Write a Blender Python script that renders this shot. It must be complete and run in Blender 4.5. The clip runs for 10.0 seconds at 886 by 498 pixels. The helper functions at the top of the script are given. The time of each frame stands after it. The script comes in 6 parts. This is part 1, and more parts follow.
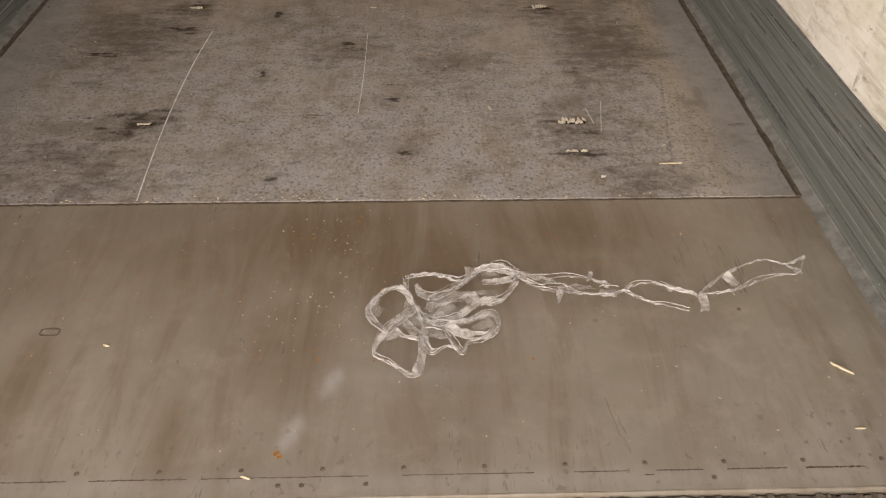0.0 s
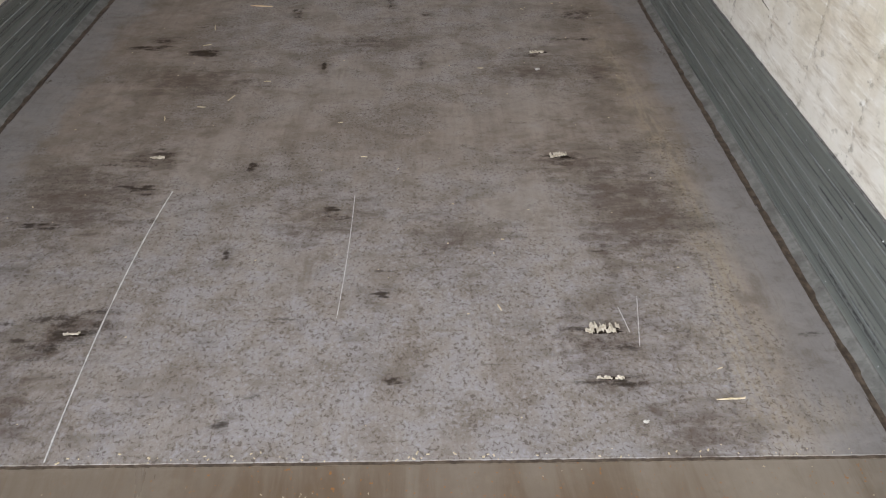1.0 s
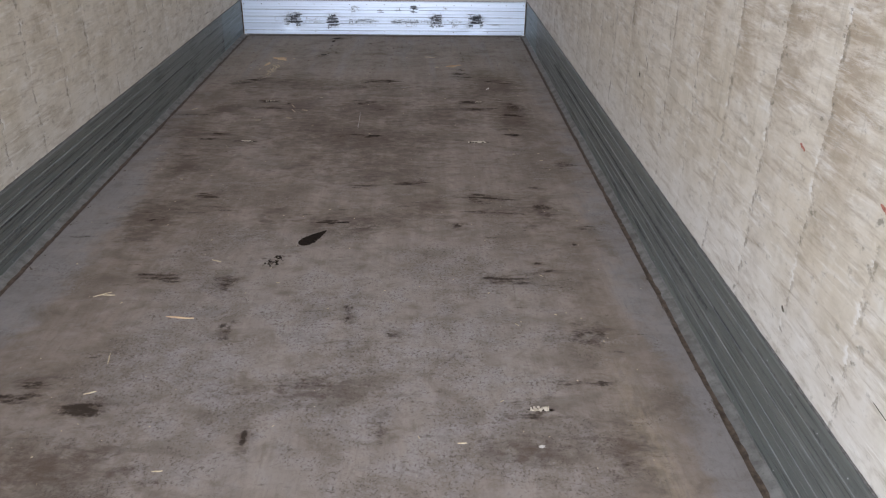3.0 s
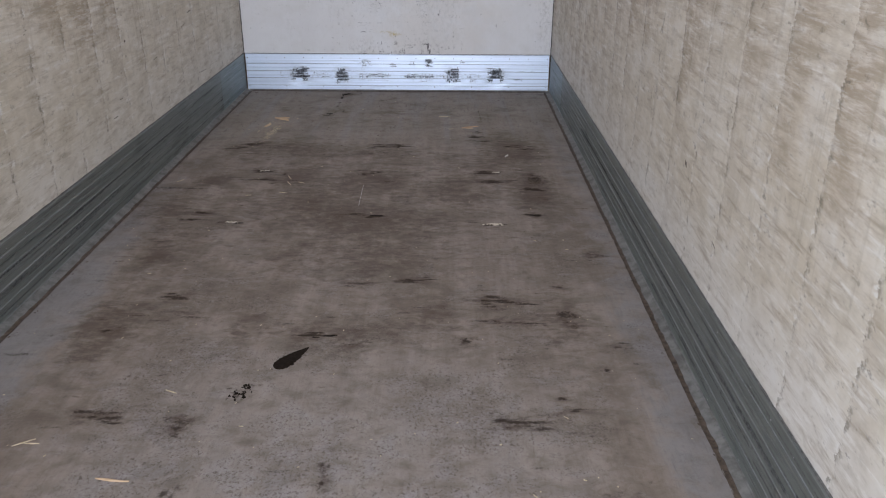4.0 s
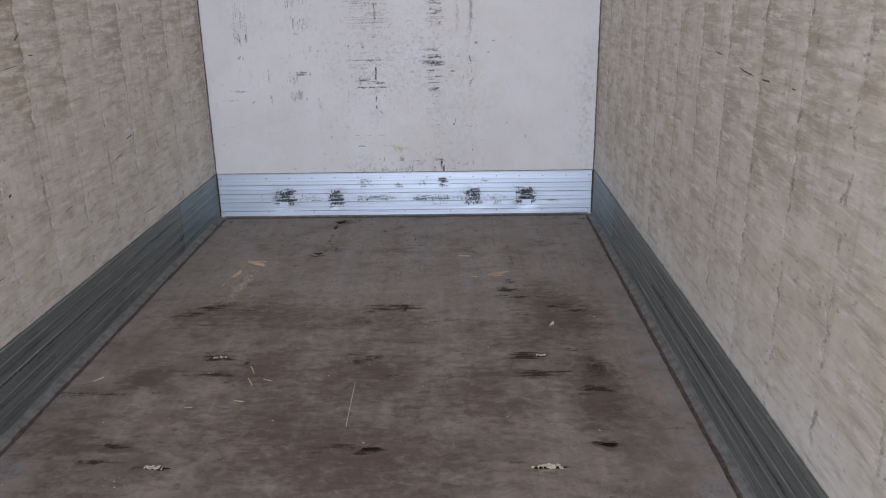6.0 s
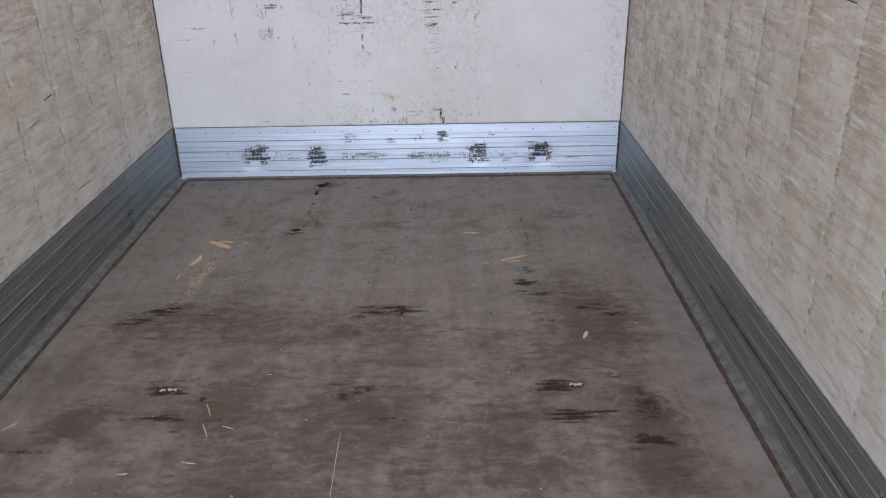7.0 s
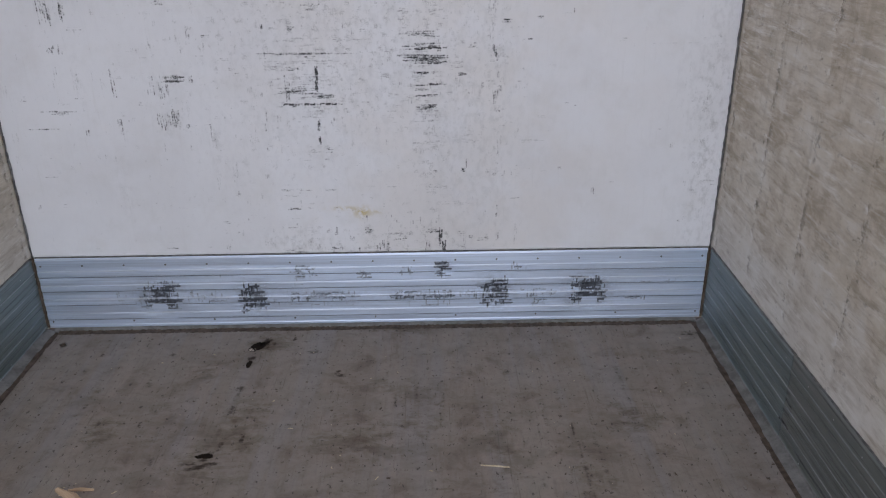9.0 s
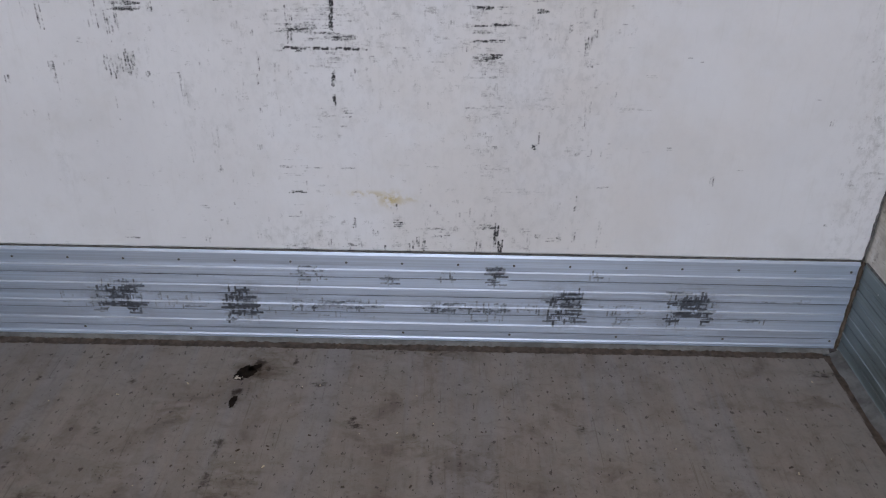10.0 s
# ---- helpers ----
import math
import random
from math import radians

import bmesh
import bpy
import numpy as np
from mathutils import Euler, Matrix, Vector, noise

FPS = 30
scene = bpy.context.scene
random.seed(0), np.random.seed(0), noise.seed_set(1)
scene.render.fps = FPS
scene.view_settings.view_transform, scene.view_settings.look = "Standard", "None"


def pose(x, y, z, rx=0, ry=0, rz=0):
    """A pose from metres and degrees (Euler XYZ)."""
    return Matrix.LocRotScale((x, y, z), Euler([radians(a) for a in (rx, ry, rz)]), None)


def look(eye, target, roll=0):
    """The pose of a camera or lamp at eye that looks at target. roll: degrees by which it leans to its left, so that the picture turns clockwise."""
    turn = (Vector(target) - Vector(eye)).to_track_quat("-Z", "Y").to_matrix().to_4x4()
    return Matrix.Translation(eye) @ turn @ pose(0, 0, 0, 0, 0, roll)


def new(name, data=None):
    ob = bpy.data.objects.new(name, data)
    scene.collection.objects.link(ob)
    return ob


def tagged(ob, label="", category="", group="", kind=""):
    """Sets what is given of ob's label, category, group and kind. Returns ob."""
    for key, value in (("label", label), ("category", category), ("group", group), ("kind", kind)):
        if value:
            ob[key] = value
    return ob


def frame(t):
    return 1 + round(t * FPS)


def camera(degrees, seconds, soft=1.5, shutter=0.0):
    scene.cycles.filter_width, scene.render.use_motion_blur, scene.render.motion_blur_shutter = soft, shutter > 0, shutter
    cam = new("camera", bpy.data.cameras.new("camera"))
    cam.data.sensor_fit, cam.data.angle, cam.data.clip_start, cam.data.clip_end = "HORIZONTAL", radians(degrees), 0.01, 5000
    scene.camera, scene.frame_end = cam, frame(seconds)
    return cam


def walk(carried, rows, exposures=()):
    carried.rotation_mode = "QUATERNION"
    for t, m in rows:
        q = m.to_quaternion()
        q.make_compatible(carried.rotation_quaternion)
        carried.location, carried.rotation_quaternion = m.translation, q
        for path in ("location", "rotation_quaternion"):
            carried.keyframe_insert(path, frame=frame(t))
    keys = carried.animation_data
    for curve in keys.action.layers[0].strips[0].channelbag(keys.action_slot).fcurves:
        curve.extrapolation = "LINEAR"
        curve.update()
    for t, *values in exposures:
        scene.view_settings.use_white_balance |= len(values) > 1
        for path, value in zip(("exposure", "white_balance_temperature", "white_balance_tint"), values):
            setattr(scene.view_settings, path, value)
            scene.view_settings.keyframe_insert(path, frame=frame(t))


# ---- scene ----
cam = camera(57.8, 10.0, soft=1.15)
PATH = [
    (0, (0.201, -0.093, 1.249), (0.254, 1.427, -0.049), 0.6),
    (0.5, (0.225, 0.218, 1.248), (0.252, 1.756, -0.03), 0.4),
    (0.8, (0.225, 0.44, 1.277), (0.245, 1.99, 0.013), 0.3),
    (1, (0.249, 0.549, 1.304), (0.274, 2.14, 0.093), -0.0),
    (1.5, (0.351, 0.831, 1.374), (0.393, 2.597, 0.436), -0.1),
    (2, (0.375, 1.057, 1.417), (0.412, 2.845, 0.521), 0.1),
    (2.5, (0.326, 1.397, 1.413), (0.36, 3.179, 0.507), 0.4),
    (2.7, (0.305, 1.511, 1.425), (0.364, 3.296, 0.525), 0.9),
    (3.8, (0.424, 2.173, 1.452), (0.425, 3.996, 0.627), 0.3),
    (4, (0.407, 2.314, 1.47), (0.398, 4.143, 0.661), 0.3),
    (4.5, (0.401, 2.632, 1.471), (0.388, 4.472, 0.689), -1.5),
    (5, (0.425, 2.991, 1.487), (0.41, 4.868, 0.798), -1.7),
    (5.5, (0.384, 3.352, 1.479), (0.34, 5.244, 0.831), -1.2),
    (6, (0.359, 3.72, 1.488), (0.317, 5.614, 0.848), -1.0),
    (6.2, (0.371, 3.885, 1.469), (0.332, 5.78, 0.828), -1.2),
    (7.3, (0.267, 4.764, 1.512), (0.255, 6.563, 0.639), -1.1),
    (7.5, (0.273, 4.918, 1.499), (0.254, 6.728, 0.65), -1.6),
    (8, (0.296, 5.336, 1.501), (0.295, 7.18, 0.728), -1.7),
    (8.5, (0.252, 5.754, 1.489), (0.258, 7.595, 0.708), -0.7),
    (9, (0.228, 6.174, 1.5), (0.247, 7.997, 0.678), -0.7),
    (9.5, (0.197, 6.586, 1.435), (0.181, 8.32, 0.437), 0.7),
    (10, (0.122, 6.985, 1.393), (0.109, 8.707, 0.378), 0.9),
]
EXPOSURES = [(0, .13, 8900, 20), (.5, .35, 7750, 17), (1, .50, 6950, 15), (1.5, .51, 6780, 16), (2, .64, 6640, 16), (2.5, .83, 6620, 17), (4, .99, 6480, 17), (5, 1.10, 6440, 16), (5.5, 1.07, 6420, 17), (6, 1.03, 6400, 18), (7.5, 1.42, 6350, 18), (8, 1.05, 6320, 18), (8.5, 1.02, 6300, 18), (9.5, 1.05, 6370, 18), (10, 1.05, 6370, 18)]
walk(cam, [(t, look(eye, target, roll)) for t, eye, target, roll in PATH], EXPOSURES)

# ---------- sky, daylight in the rear opening ----------
world = bpy.data.worlds.new("sky")
scene.world = world
world.use_nodes = True
wnodes = world.node_tree.nodes
sky = wnodes.new("ShaderNodeTexSky")
sky.sky_type, sky.sun_disc = 'NISHITA', False
sky.sun_elevation, sky.sun_rotation = radians(56), radians(20)
world.node_tree.links.new(sky.outputs[0], wnodes["Background"].inputs[0])
wnodes["Background"].inputs[1].default_value = 0.10

# sun from ahead of the load box: it lights its translucent roof, the rear opening is in shade
sun = bpy.data.lights.new("sun", 'SUN')
sun.energy, sun.angle, sun.color = 3.4, radians(0.6), (1.0, 0.94, 0.86)
new("sun", sun).matrix_world = look((3.2, 9.0, 14.0), (0, 0, 0))

day = bpy.data.lights.new("daylight", 'AREA')
day.shape, day.size, day.size_y = 'RECTANGLE', 8.5, 3.6
day.energy, day.color = 600, (0.86, 0.94, 1.0)
new("daylight", day).matrix_world = look((-1.7, -2.2, 1.75), (0.2, 4.0, 1.1))

# ---------- node helper ----------
class Mat:
    def __init__(self, name):
        self.m = bpy.data.materials.new(name)
        self.m.use_nodes = True
        self.t = self.m.node_tree
        self.b = self.t.nodes["Principled BSDF"]
        self.pos = self.t.nodes.new("ShaderNodeTexCoord").outputs["Object"]

    def put(self, socket, v):
        if isinstance(v, bpy.types.NodeSocket):
            self.t.links.new(v, socket)
        elif isinstance(v, tuple) and len(v) == 3 and socket.type == 'RGBA':
            socket.default_value = (*v, 1)
        else:
            socket.default_value = v

    def math(self, op, a, b=0.5, c=None, clamp=False):
        n = self.t.nodes.new("ShaderNodeMath")
        n.operation, n.use_clamp = op, clamp
        self.put(n.inputs[0], a)
        self.put(n.inputs[1], b)
        if c is not None:
            self.put(n.inputs[2], c)
        return n.outputs[0]

    def mul(self, *v):
        out = v[0]
        for w in v[1:]:
            out = self.math('MULTIPLY', out, w)
        return out

    def add(self, a, b):
        return self.math('ADD', a, b)

    def scaled(self, sx, sy, sz, rot=(0, 0, 0), at=(0, 0, 0)):
        n = self.t.nodes.new("ShaderNodeMapping")
        self.put(n.inputs[0], self.pos)
        n.inputs["Location"].default_value = at
        n.inputs["Rotation"].default_value = rot
        n.inputs["Scale"].default_value = (sx, sy, sz)
        return n.outputs[0]

    def noise(self, scale, detail=3.0, rough=0.55, vec=None, warp=0.0):
        n = self.t.nodes.new("ShaderNodeTexNoise")
        self.put(n.inputs["Vector"], vec or self.pos)
        n.inputs["Scale"].default_value = scale
        n.inputs["Detail"].default_value = detail
        n.inputs["Roughness"].default_value = rough
        n.inputs["Distortion"].default_value = warp
        return n.outputs[0]

    def step(self, v, lo, hi, out0=0.0, out1=1.0):
        n = self.t.nodes.new("ShaderNodeMapRange")
        n.interpolation_type = 'SMOOTHSTEP'
        self.put(n.inputs[0], v)
        for i, x in enumerate((lo, hi, out0, out1)):
            self.put(n.inputs[1 + i], x)
        return n.outputs[0]

    def mix(self, f, a, b):
        n = self.t.nodes.new("ShaderNodeMix")
        n.data_type = 'RGBA'
        self.put(n.inputs[0], f)
        self.put(n.inputs[6], a)
        self.put(n.inputs[7], b)
        return n.outputs[2]

    def split(self, vec):
        n = self.t.nodes.new("ShaderNodeSeparateXYZ")
        self.put(n.inputs[0], vec)
        return n.outputs

    def attr(self, name):
        n = self.t.nodes.new("ShaderNodeAttribute")
        n.attribute_name = name
        s = self.t.nodes.new("ShaderNodeSeparateColor")
        self.put(s.inputs[0], n.outputs["Color"])
        return s.outputs

    def island(self):
        return self.t.nodes.new("ShaderNodeObjectInfo").outputs["Random"]

    def done(self, color, rough=0.6, metal=0.0, bump=None, strength=0.3, depth=0.002, spec=0.4):
        self.put(self.b.inputs["Base Color"], color)
        self.put(self.b.inputs["Roughness"], rough)
        self.put(self.b.inputs["Metallic"], metal)
        self.put(self.b.inputs["Specular IOR Level"], spec)
        if bump is not None:
            n = self.t.nodes.new("ShaderNodeBump")
            n.inputs["Strength"].default_value = strength
            n.inputs["Distance"].default_value = depth
            self.put(n.inputs["Height"], bump)
            self.put(self.b.inputs["Normal"], n.outputs[0])
        return self.m


# ---------- materials ----------
def floor_material():
    m = Mat("worn floor coating")
    w, t = m.attr("wear"), m.attr("tint")
    streak, smudge, worn = w[0], w[1], w[2]
    tan, edge, head = t[0], t[1], t[2]
    lengthwise = m.noise(1.0, 5, 0.65, m.scaled(10, 0.7, 1), 0.3)
    fine = m.noise(1.0, 4, 0.65, m.scaled(70, 9, 1))
    across = m.noise(1.0, 5, 0.68, m.scaled(7, 26, 1), 0.9)
    cloud = m.noise(2.6, 5, 0.6)
    patch = m.noise(8, 5, 0.68, None, 0.5)
    grain = m.noise(1.0, 3, 0.55, m.scaled(64, 84, 70), 1.1)
    pip = m.noise(1.0, 4, 0.62, m.scaled(112, 100, 60, at=(1, 2, 0)), 0.7)
    clump = m.noise(38, 3, 0.6)
    fleck = m.noise(1.0, 5, 0.72, m.scaled(19, 27, 20), 0.6)
    grit = m.noise(260, 2, 0.6)
    base = m.mix(m.step(lengthwise, 0.3, 0.7), (0.200, 0.163, 0.135), (0.278, 0.236, 0.203))
    base = m.mix(m.mul(m.step(cloud, 0.42, 0.64), m.add(m.mul(head, -0.42), 0.66)), base, (0.140, 0.114, 0.092))
    base = m.mix(m.mul(m.step(patch, 0.50, 0.70), 0.60), base, (0.285, 0.256, 0.239))
    base = m.mix(m.mul(m.step(patch, 0.48, 0.30), 0.55), base, (0.118, 0.095, 0.075))
    base = m.mix(m.mul(m.step(m.add(edge, m.add(m.mul(m.add(patch, -0.5), 1.1), m.mul(m.add(fine, -0.5), 0.5))), 0.28, 0.78), 0.84), base, (0.224, 0.214, 0.212))
    base = m.mix(m.mul(head, m.step(patch, 0.30, 0.62), 0.74), base, (0.232, 0.209, 0.178))
    base = m.mix(m.mul(m.step(worn, 0.35, 0.9), m.step(patch, 0.30, 0.55, 0.35, 1.0), 0.60), base, (0.292, 0.276, 0.265))
    lane = m.noise(1.0, 4, 0.6, m.scaled(9, 0.9, 1, at=(2, 0, 0)), 0.3)
    base = m.mix(m.mul(head, m.step(lane, 0.48, 0.66), 0.66), base, (0.240, 0.228, 0.222))
    base = m.mix(m.mul(tan, m.step(m.add(fine, m.mul(m.add(patch, -0.5), 0.8)), 0.35, 0.65), 0.72), base, (0.330, 0.272, 0.195))
    base = m.mix(m.mul(m.step(fine, 0.52, 0.7), 0.24), base, (0.110, 0.088, 0.072))
    hair = m.step(m.noise(1.0, 4, 0.7, m.scaled(120, 3.0, 1, rot=(0, 0, 0.05))), 0.61, 0.68)
    base = m.mix(m.mul(hair, m.add(m.mul(head, 0.26), 0.10)), base, (0.060, 0.047, 0.038))
    # rubbed grains of the anti-slip surface
    amount = m.step(m.add(worn, m.add(m.mul(m.add(cloud, -0.5), 2.0), m.mul(m.add(patch, -0.5), 1.5))), 0.22, 0.92)
    base = m.mix(m.mul(amount, m.step(worn, 0.4, 0.9), m.step(m.add(patch, m.mul(m.add(clump, -0.5), 0.5)), 0.42, 0.64), 0.58), base, (0.290, 0.278, 0.290))
    lit = m.mul(m.step(m.add(pip, m.mul(m.add(clump, -0.5), 0.25)), 0.47, 0.34), amount)
    base = m.mix(m.mul(lit, 0.48), base, m.mix(m.step(worn, 0.55, 0.9), (0.305, 0.292, 0.278), (0.360, 0.356, 0.392)))
    pit = m.mul(m.step(m.add(pip, m.mul(m.add(clump, -0.5), 0.30)), 0.53, 0.64), m.step(amount, 0.1, 0.7, 0.16, 1.0))
    base = m.mix(m.mul(pit, 0.70), base, (0.088, 0.067, 0.054))
    # dragged dirt and rubber marks
    blotch = m.add(m.mul(m.add(across, -0.5), 0.8), m.add(m.mul(m.add(patch, -0.5), 1.6), m.mul(m.add(fleck, -0.5), 1.5)))
    dirt = m.mul(m.step(m.add(smudge, blotch), 0.15, 1.0), m.step(smudge, 0.03, 0.3))
    base = m.mix(m.mul(m.step(fleck, 0.50, 0.70), 0.32), base, (0.115, 0.091, 0.074))
    base = m.mix(m.mul(m.step(fleck, 0.48, 0.30), 0.28), base, (0.285, 0.262, 0.247))
    blob = m.noise(1.0, 4, 0.60, m.scaled(5.0, 7.5, 5, at=(4, 1, 0)), 0.6)
    base = m.mix(m.mul(m.step(blob, 0.50, 0.64), m.step(smudge, 0.0, 0.35, 0.25, 1.0), 0.50), base, (0.106, 0.086, 0.067))
    base = m.mix(m.mul(m.step(blob, 0.46, 0.32), 0.30), base, (0.275, 0.248, 0.228))
    base = m.mix(m.mul(dirt, 0.76), base, m.mix(head, (0.088, 0.063, 0.047), (0.096, 0.070, 0.042)))
    smear = m.mul(m.step(m.add(across, m.mul(smudge, 0.16)), 0.57, 0.76), m.step(smudge, 0.08, 0.45))
    base = m.mix(m.mul(smear, 0.20), base, (0.062, 0.047, 0.038))
    wisp = m.noise(1.0, 5, 0.72, m.scaled(24, 56, 20, at=(1, 6, 0)), 0.9)
    rub = m.step(m.add(streak, m.add(m.mul(m.add(wisp, -0.5), 1.3), m.add(m.mul(m.add(clump, -0.5), 0.9), m.mul(m.add(grain, -0.5), 1.2)))), 0.22, 0.95)
    rub = m.mul(rub, m.step(streak, 0.03, 0.34))
    base = m.mix(m.mul(rub, m.step(streak, 0.1, 0.95, 0.42, 0.88)), base, (0.034, 0.026, 0.020))
    dots = m.mul(m.step(m.noise(1.0, 3, 0.6, m.scaled(80, 46, 60, at=(3, 7, 0))), 0.625, 0.67), m.add(m.mul(head, 0.75), 0.15))
    base = m.mix(m.mul(dots, 0.75), base, (0.040, 0.032, 0.026))
    rough = m.add(m.step(cloud, 0.3, 0.7, 0.60, 0.74), m.mul(worn, 0.04))
    height = m.add(m.mul(pit, -0.5), m.add(m.mul(grit, 0.25), m.add(m.mul(grain, 0.25), m.mul(rub, -0.3))))
    return m.done(base, m.add(rough, m.mul(rub, 0.25)), 0, height, 0.5, 0.0014, m.step(rub, 0.0, 1.0, 0.18, 0.04))


def sill_material():
    m = Mat("dirty steel sill")
    rust = m.attr("wear")
    lengthwise = m.noise(1.0, 5, 0.7, m.scaled(12, 1.8, 1), 0.6)
    fine = m.noise(1.0, 3, 0.6, m.scaled(150, 20, 1, rot=(0, 0, 0.06)))
    cloud = m.noise(3.0, 4, 0.55)
    base = m.mix(m.step(cloud, 0.3, 0.7), (0.190, 0.160, 0.128), (0.245, 0.215, 0.180))
    base = m.mix(m.mul(m.step(lengthwise, 0.45, 0.70), 0.66), base, (0.158, 0.118, 0.082))
    # paler patches; the plate's sheen is partly put into this colour
    base = m.mix(m.mul(m.step(m.noise(11, 5, 0.7), 0.45, 0.7), 0.46), base, (0.290, 0.258, 0.216))
    base = m.mix(m.mul(rust[0], m.step(lengthwise, 0.28, 0.60, 0.55, 1.0), 0.95), base, (0.120, 0.080, 0.048))
    base = m.mix(m.mul(rust[1], m.step(m.noise(40, 3), 0.20, 0.45), 0.80), base, (0.315, 0.300, 0.292))
    pits = m.mul(m.step(fine, 0.60, 0.72), m.step(m.add(cloud, m.mul(rust[2], 0.35)), 0.54, 0.80))
    base = m.mix(m.mul(pits, 0.48), base, (0.085, 0.062, 0.045))
    spots = m.mul(m.step(m.noise(1.0, 3, 0.6, m.scaled(44, 34, 30)), 0.62, 0.69), m.add(m.mul(rust[2], 0.85), 0.05))
    base = m.mix(m.mul(spots, 0.75), base, (0.080, 0.060, 0.045))
    speck = m.mul(m.step(m.noise(1.0, 2, 0.6, m.scaled(105, 90, 60, at=(5, 2, 1))), 0.665, 0.71), m.step(m.add(rust[0], m.mul(m.add(cloud, -0.5), 0.8)), 0.15, 0.5))
    base = m.mix(m.mul(speck, 0.8), base, (0.30, 0.125, 0.035))
    rough = m.step(m.add(lengthwise, m.mul(cloud, 0.4)), 0.5, 0.95, 0.27, 0.46)
    return m.done(base, rough, 0.15, m.add(m.mul(fine, 0.3), m.noise(200, 2)), 0.15, 0.001, m.step(rust[0], 0.2, 0.9, 0.5, 0.28))


def front_material():
    m = Mat("scuffed white laminate")
    w, d = m.attr("wear"), m.attr("tint")
    cloud = m.noise(2.2, 4, 0.55)
    base = m.mix(m.step(cloud, 0.3, 0.7), (0.608, 0.606, 0.618), (0.670, 0.674, 0.692))
    # warmer beige tint over the middle and right of the wall
    base = m.mix(m.mul(w[0], m.step(m.noise(3.5, 4, 0.6), 0.32, 0.62), 0.60), base, (0.600, 0.566, 0.532))
    dull = m.noise(9, 5, 0.65)
    base = m.mix(m.mul(m.step(dull, 0.48, 0.70), 0.22), base, (0.52, 0.51, 0.49))
    drag = m.noise(1.0, 4, 0.65, m.scaled(90, 1, 5))
    base = m.mix(m.mul(m.step(drag, 0.55, 0.8), 0.22), base, (0.50, 0.49, 0.47))
    smudge = m.noise(1.0, 5, 0.7, m.scaled(46, 1, 30))
    soft = m.mul(m.step(smudge, 0.44, 0.68), m.add(m.mul(d[1], 0.90), 0.05))
    base = m.mix(m.mul(soft, 0.62), base, (0.30, 0.30, 0.30))
    # faint cross-hatched rubbing
    flat = m.step(m.noise(1.0, 4, 0.7, m.scaled(34, 1, 300)), 0.46, 0.62)
    tall = m.step(m.noise(1.0, 4, 0.7, m.scaled(300, 1, 34)), 0.46, 0.62)
    place = m.noise(1.0, 5, 0.75, m.scaled(40, 1, 38, at=(9, 0, 3)))
    c = m.mul(m.step(m.add(place, m.mul(w[2], 0.13)), 0.62, 0.78), m.math('MAXIMUM', m.mul(flat, m.step(place, 0.40, 0.6)), m.mul(tall, 0.8)), m.step(w[2], 0.02, 0.35))
    base = m.mix(m.mul(c, 0.62), base, (0.165, 0.160, 0.160))
    # black scrapes, crumbling at their edges
    fine = m.add(m.noise(1.0, 3, 0.7, m.scaled(260, 1, 260)), -0.5)
    mid = m.add(m.noise(1.0, 3, 0.7, m.scaled(75, 1, 75, at=(3, 0, 1))), -0.5)
    v = d[2]
    worn = m.add(m.mul(v, m.add(m.mul(mid, 2.3), 1.25)), m.mul(fine, m.step(v, 0.02, 0.35, 0.0, 0.9)))
    marks = m.step(worn, 0.06, 0.95)
    base = m.mix(m.mul(marks, 0.95), base, (0.016, 0.016, 0.018))
    base = m.mix(m.mul(d[0], m.step(m.noise(48, 4, 0.65), 0.40, 0.60), 0.85), base, (0.44, 0.34, 0.11))
    return m.done(base, m.add(m.step(cloud, 0.3, 0.7, 0.42, 0.52), m.mul(marks, 0.45)), 0, m.add(m.mul(marks, -0.6), m.mul(m.noise(14, 3), 0.6)), 0.12, 0.002, m.step(marks, 0.0, 1.0, 0.4, 0.05))


